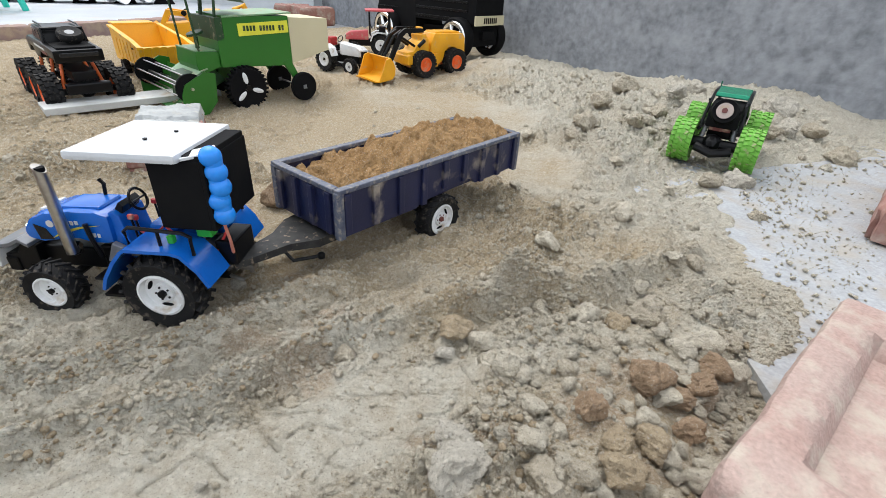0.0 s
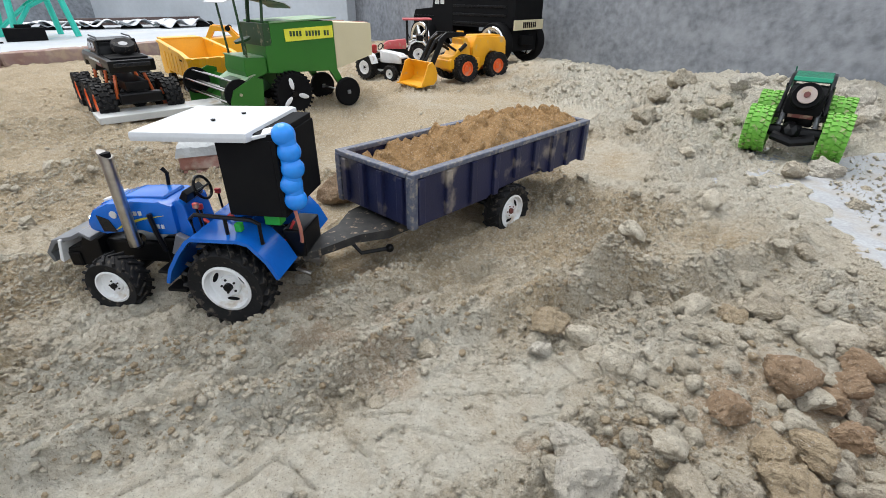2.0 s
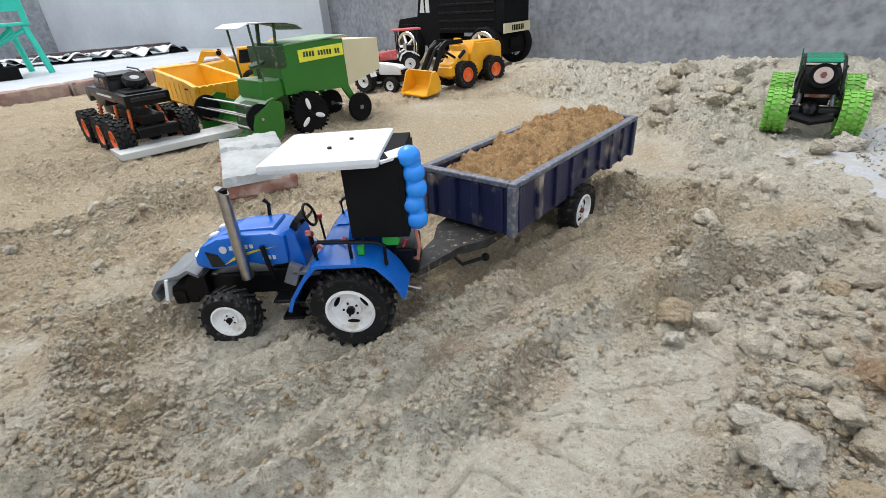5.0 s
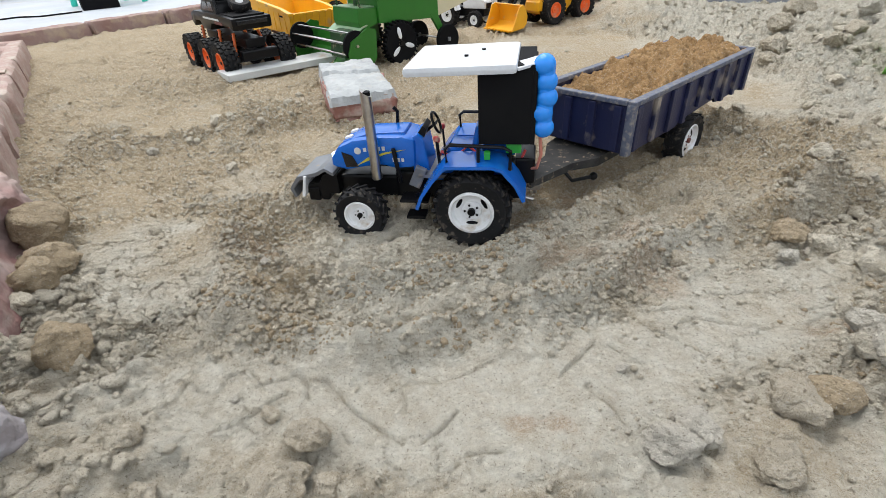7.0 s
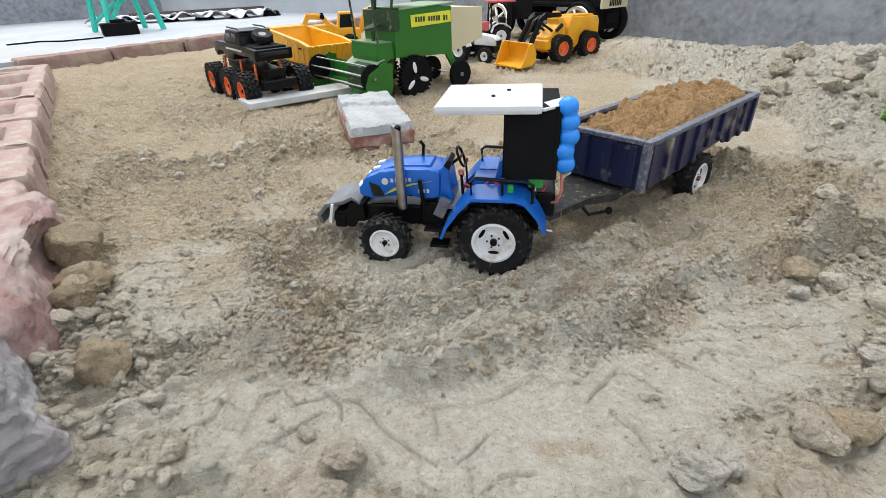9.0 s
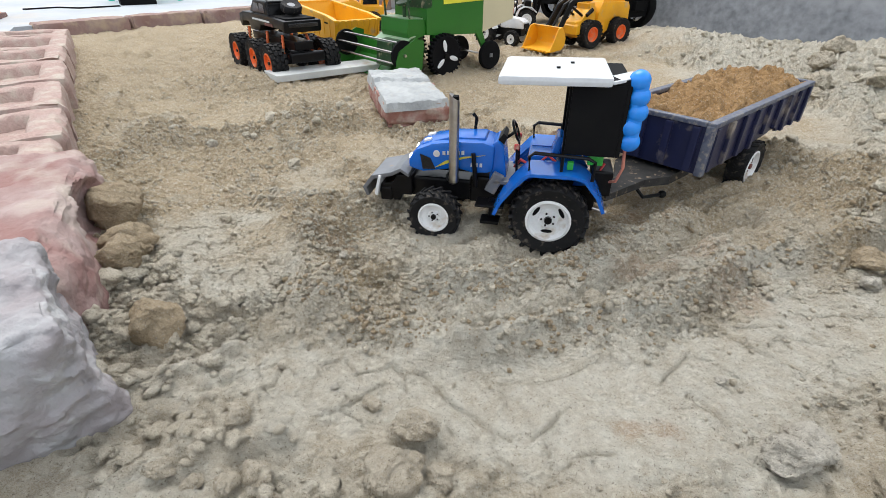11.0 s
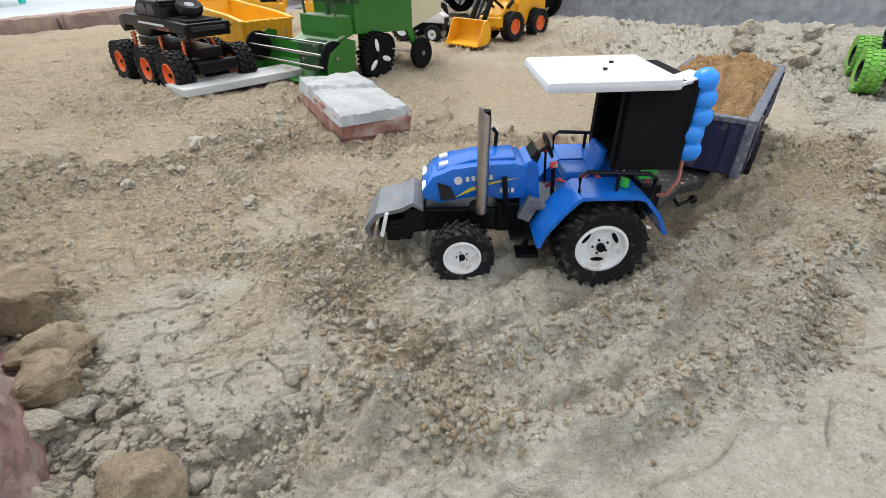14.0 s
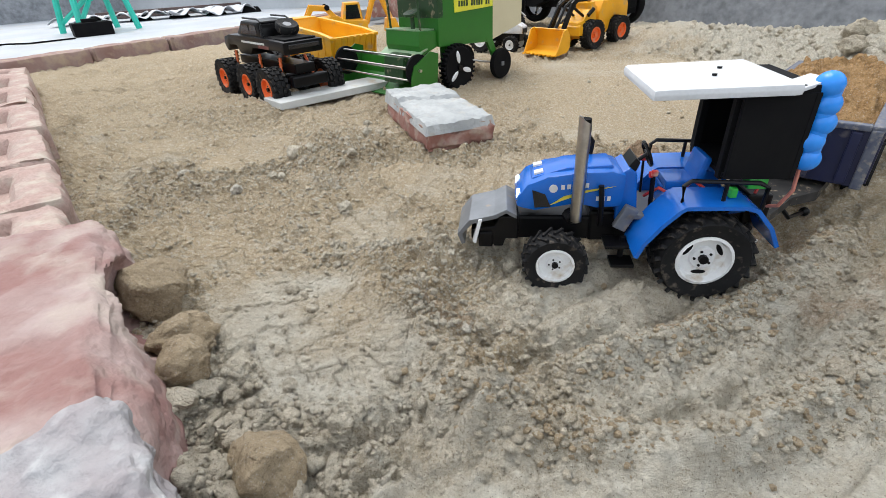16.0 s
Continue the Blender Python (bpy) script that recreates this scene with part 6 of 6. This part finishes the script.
for k, (x, y, r) in enumerate(((-0.379, 0.776, 0.026), (-0.451, 0.755, 0.026), (-0.54, 0.745, 0.022), (-0.026, 0.634, 0.028), (-0.294, 0.77, 0.018), (-0.433, 0.802, 0.02), (0.002, 0.452, 0.07), (-0.722, 0.568, 0.014),
                               (-0.222, 0.336, 0.048), (-0.197, 0.362, 0.046), (-0.005, 0.486, 0.05), (-1.38, 1.05, 0.03), (-1.21, 0.96, 0.03), (-0.64, 0.345, 0.012), (-0.25, 0.43, 0.014))):
    stone(x, y, r, r * 0.8, r * 0.72, PALEROCK, 61.9 + k, "small pale stone lying on the sand", 67 * k, 0.12, "stone", "small pale stones")
for k, (x, y, r) in enumerate(((-0.542, 0.312, 0.042), (-0.55, 0.262, 0.062), (-0.51, 0.273, 0.03), (-0.745, 0.222, 0.025), (-0.686, 0.224, 0.025), (-0.666, 0.239, 0.03), (-0.714, 0.22, 0.02), (-0.707, 0.281, 0.028), (-0.38, 0.5, 0.028), (-0.463, 0.638, 0.016), (-0.595, 0.334, 0.022))):
    stone(x, y, r, r * 0.8, r * 0.7, ROCK, 81.9 + k, "rounded buff stone lying on the sand", 67 * k, 0.14, "stone", "small buff stones")


def scatter(name, count, areas, sizes, material, label, seed, ridges=0):
    """Many grains and crumbs in one mesh."""
    rnd = np.random.RandomState(seed)
    shapes = []
    for k in range(10):
        bm = rock((1, 1, 0.8), seed + 1.7 * k, 0.35, 1 if sizes[1] < 0.015 else 2)
        bm.verts.ensure_lookup_table()
        shapes.append((np.array([v.co[:] for v in bm.verts]), np.array([[v.index for v in f.verts] for f in bm.faces])))
        bm.free()
    cos, tris, base = [], [], 0
    weight = np.array([a[4] for a in areas], float)
    which = rnd.choice(len(areas), count, p=weight / weight.sum())
    x = np.array([rnd.normal(areas[i][0], areas[i][2]) for i in which])
    y = np.array([rnd.normal(areas[i][1], areas[i][3]) for i in which])
    if ridges:
        line = [np.array(r[0]) for r in RIDGES[:ridges]]
        for i in range(count):
            p = line[i % ridges]
            k = rnd.randint(len(p) - 1)
            x[i], y[i] = p[k] + (p[k + 1] - p[k]) * rnd.rand() + rnd.normal(0, 0.021, 2)
    size = sizes[0] * (sizes[1] / sizes[0]) ** (rnd.rand(count) ** 2.2)
    z = ground_height(x, y)
    flat = flatness(x, y)
    ok = (x + y > -0.66) & (x - y < 0.14) & (inside(x, y) > 0.0) & (x + y < 3.75) & (rnd.rand(count) > flat * 0.93) & (x - y > -5.2) & (rnd.rand(count) < 0.2 + 0.9 * clustered(x, y) + ridges)
    for i in np.nonzero(ok)[0]:
        v, f = shapes[rnd.randint(10)]
        a = rnd.rand() * 6.28
        c, s = math.cos(a), math.sin(a)
        q = v * size[i] * (0.7 + 0.6 * rnd.rand(3))
        cos.append(np.stack([q[:, 0] * c - q[:, 1] * s + x[i], q[:, 0] * s + q[:, 1] * c + y[i], q[:, 2] + z[i] + 0.12 * size[i]], -1))
        tris.append(f + base)
        base += len(v)
    me = bpy.data.meshes.new(name)
    me.from_pydata(np.concatenate(cos).tolist(), [], np.concatenate(tris).tolist())
    me.polygons.foreach_set("use_smooth", np.ones(len(me.polygons), bool))
    me.materials.append(material)
    return tagged(new(name, me), label, "grit", kind="stuff")


scatter("sand_crumbs", 90000, [(-0.95, 0.42, 0.08, 0.1, 1.5), (-0.35, 0.62, 0.35, 0.14, 4), (0.15, 0.75, 0.25, 0.2, 3), (-0.95, 0.75, 0.3, 0.25, 2.5), (0.4, 1.6, 0.35, 0.4, 2), (-0.6, 1.2, 0.4, 0.3, 1.5), (-1.6, 1.5, 0.45, 0.45, 2.5), (-1.2, 1.0, 0.25, 0.25, 2)], (0.0028, 0.0095), LUMP, "small sandy crumbs and grit", 3)
scatter("sandy_clods", 2600, [(-1.0, 0.47, 0.05, 0.07, 2.5), (-0.75, 0.27, 0.09, 0.05, 2.5), (0.22, 0.6, 0.12, 0.12, 4), (-0.95, 0.4, 0.1, 0.1, 2.5), (0.5, 1.9, 0.35, 0.4, 5), (0.3, 2.5, 0.3, 0.3, 2), (0.25, 1.35, 0.15, 0.25, 2), (-0.4, 0.62, 0.25, 0.1, 1.5), (-1.1, 1.2, 0.15, 0.15, 1)], (0.009, 0.022), LUMP, "small sandy clods", 8)


def clod_things(count, areas, sizes, material, seed):
    """Clods that can be picked out one by one, on shared meshes."""
    rnd = random.Random(seed)
    meshes = []
    for k in range(14):
        o = part("sandy_clod", rock((0.03, 0.03, 0.025), seed + 2.9 * k, 0.32, 3), material, smooth=True)
        meshes.append(o.data)
        bpy.data.objects.remove(o)
    total = sum(a[4] for a in areas)
    made = 0
    while made < count:
        pick, i = rnd.random() * total, 0
        while pick > areas[i][4]:
            pick -= areas[i][4]
            i += 1
        x, y = rnd.gauss(areas[i][0], areas[i][2]), rnd.gauss(areas[i][1], areas[i][3])
        if x + y < -0.6 or x - y > 0.1 or x + y > 3.7 or float(inside(np.array([x]), np.array([y]))[0]) < 0.01:
            continue
        if rnd.random() < float(flatness(np.array([x]), np.array([y]))[0]) * 0.9 or math.hypot(x + 0.52, (y - 0.77) * 1.6) < 0.19:
            continue
        d = sizes[0] * (sizes[1] / sizes[0]) ** (rnd.random() ** 1.8)
        o = new("sandy_clod", meshes[made % 14])
        o.matrix_world = pose(x, y, ground_z(x, y) + 0.15 * d, rnd.uniform(-25, 25), rnd.uniform(-25, 25), rnd.uniform(0, 360)) @ Matrix.Diagonal((d / 0.03, d / 0.03 * rnd.uniform(0.7, 1), d / 0.03 * rnd.uniform(0.7, 1), 1))
        tagged(o, "crumbly sandy clod lying on the sand", "clod", "loose clods")
        made += 1


clod_things(290, [(0.22, 0.6, 0.12, 0.13, 6), (-0.95, 0.4, 0.09, 0.1, 3), (0.5, 1.9, 0.35, 0.35, 7), (0.3, 2.5, 0.3, 0.3, 2), (0.25, 1.35, 0.15, 0.25, 2), (-1.1, 1.2, 0.15, 0.15, 1)], (0.018, 0.05), LUMP, 5)
def floor_grit(count, seed):
    rnd = np.random.RandomState(seed)
    bm = rock((1, 1, 0.8), 4.4, 0.35, 1)
    bm.verts.ensure_lookup_table()
    v, f = np.array([q.co[:] for q in bm.verts]), np.array([[q.index for q in p.verts] for p in bm.faces])
    bm.free()
    cos, tris, base = [], [], 0
    for _ in range(count):
        y = rnd.uniform(0.75, 1.75)
        x = float(np.interp(y, [0.75, 1.0, 1.5, 1.75], [0.5, 0.58, 0.7, 1.3])) + abs(rnd.normal(0, 0.16)) + 0.0
        if x - y > -0.2 and y < 1.05:
            continue
        d = 0.0025 * (0.014 / 0.0025) ** (rnd.rand() ** 3)
        cos.append(v * d * (0.7 + 0.6 * rnd.rand(3)) + np.array([x, y, 0.012 + 0.28 * d]))
        tris.append(f + base)
        base += len(v)
    me = bpy.data.meshes.new("floor_grit")
    me.from_pydata(np.concatenate(cos).tolist(), [], np.concatenate(tris).tolist())
    me.materials.append(LUMP)
    return tagged(new("floor_grit", me), "sandy grit scattered on the concrete", "grit", kind="stuff")


floor_grit(1500, 6)
scatter("dark_crumbs", 7000, [(-1.1, 1.2, 0.25, 0.25, 2), (-0.8, 0.95, 0.25, 0.2, 3), (-0.5, 1.5, 0.3, 0.3, 2), (0.2, 0.55, 0.15, 0.12, 2), (-1.6, 1.6, 0.4, 0.4, 3)], (0.0035, 0.014), CLOD, "brown earth crumbs", 12)
scatter("ridge_crumbs", 3600, [(0, 0, 1, 1, 1)], (0.0026, 0.013), LUMP, "sandy crumbs heaped along the ruts", 23, 5)
scatter("brown_ridge_crumbs", 1700, [(0, 0, 1, 1, 1)], (0.0026, 0.011), CLOD, "brown crumbs heaped along the ruts", 29, 3)
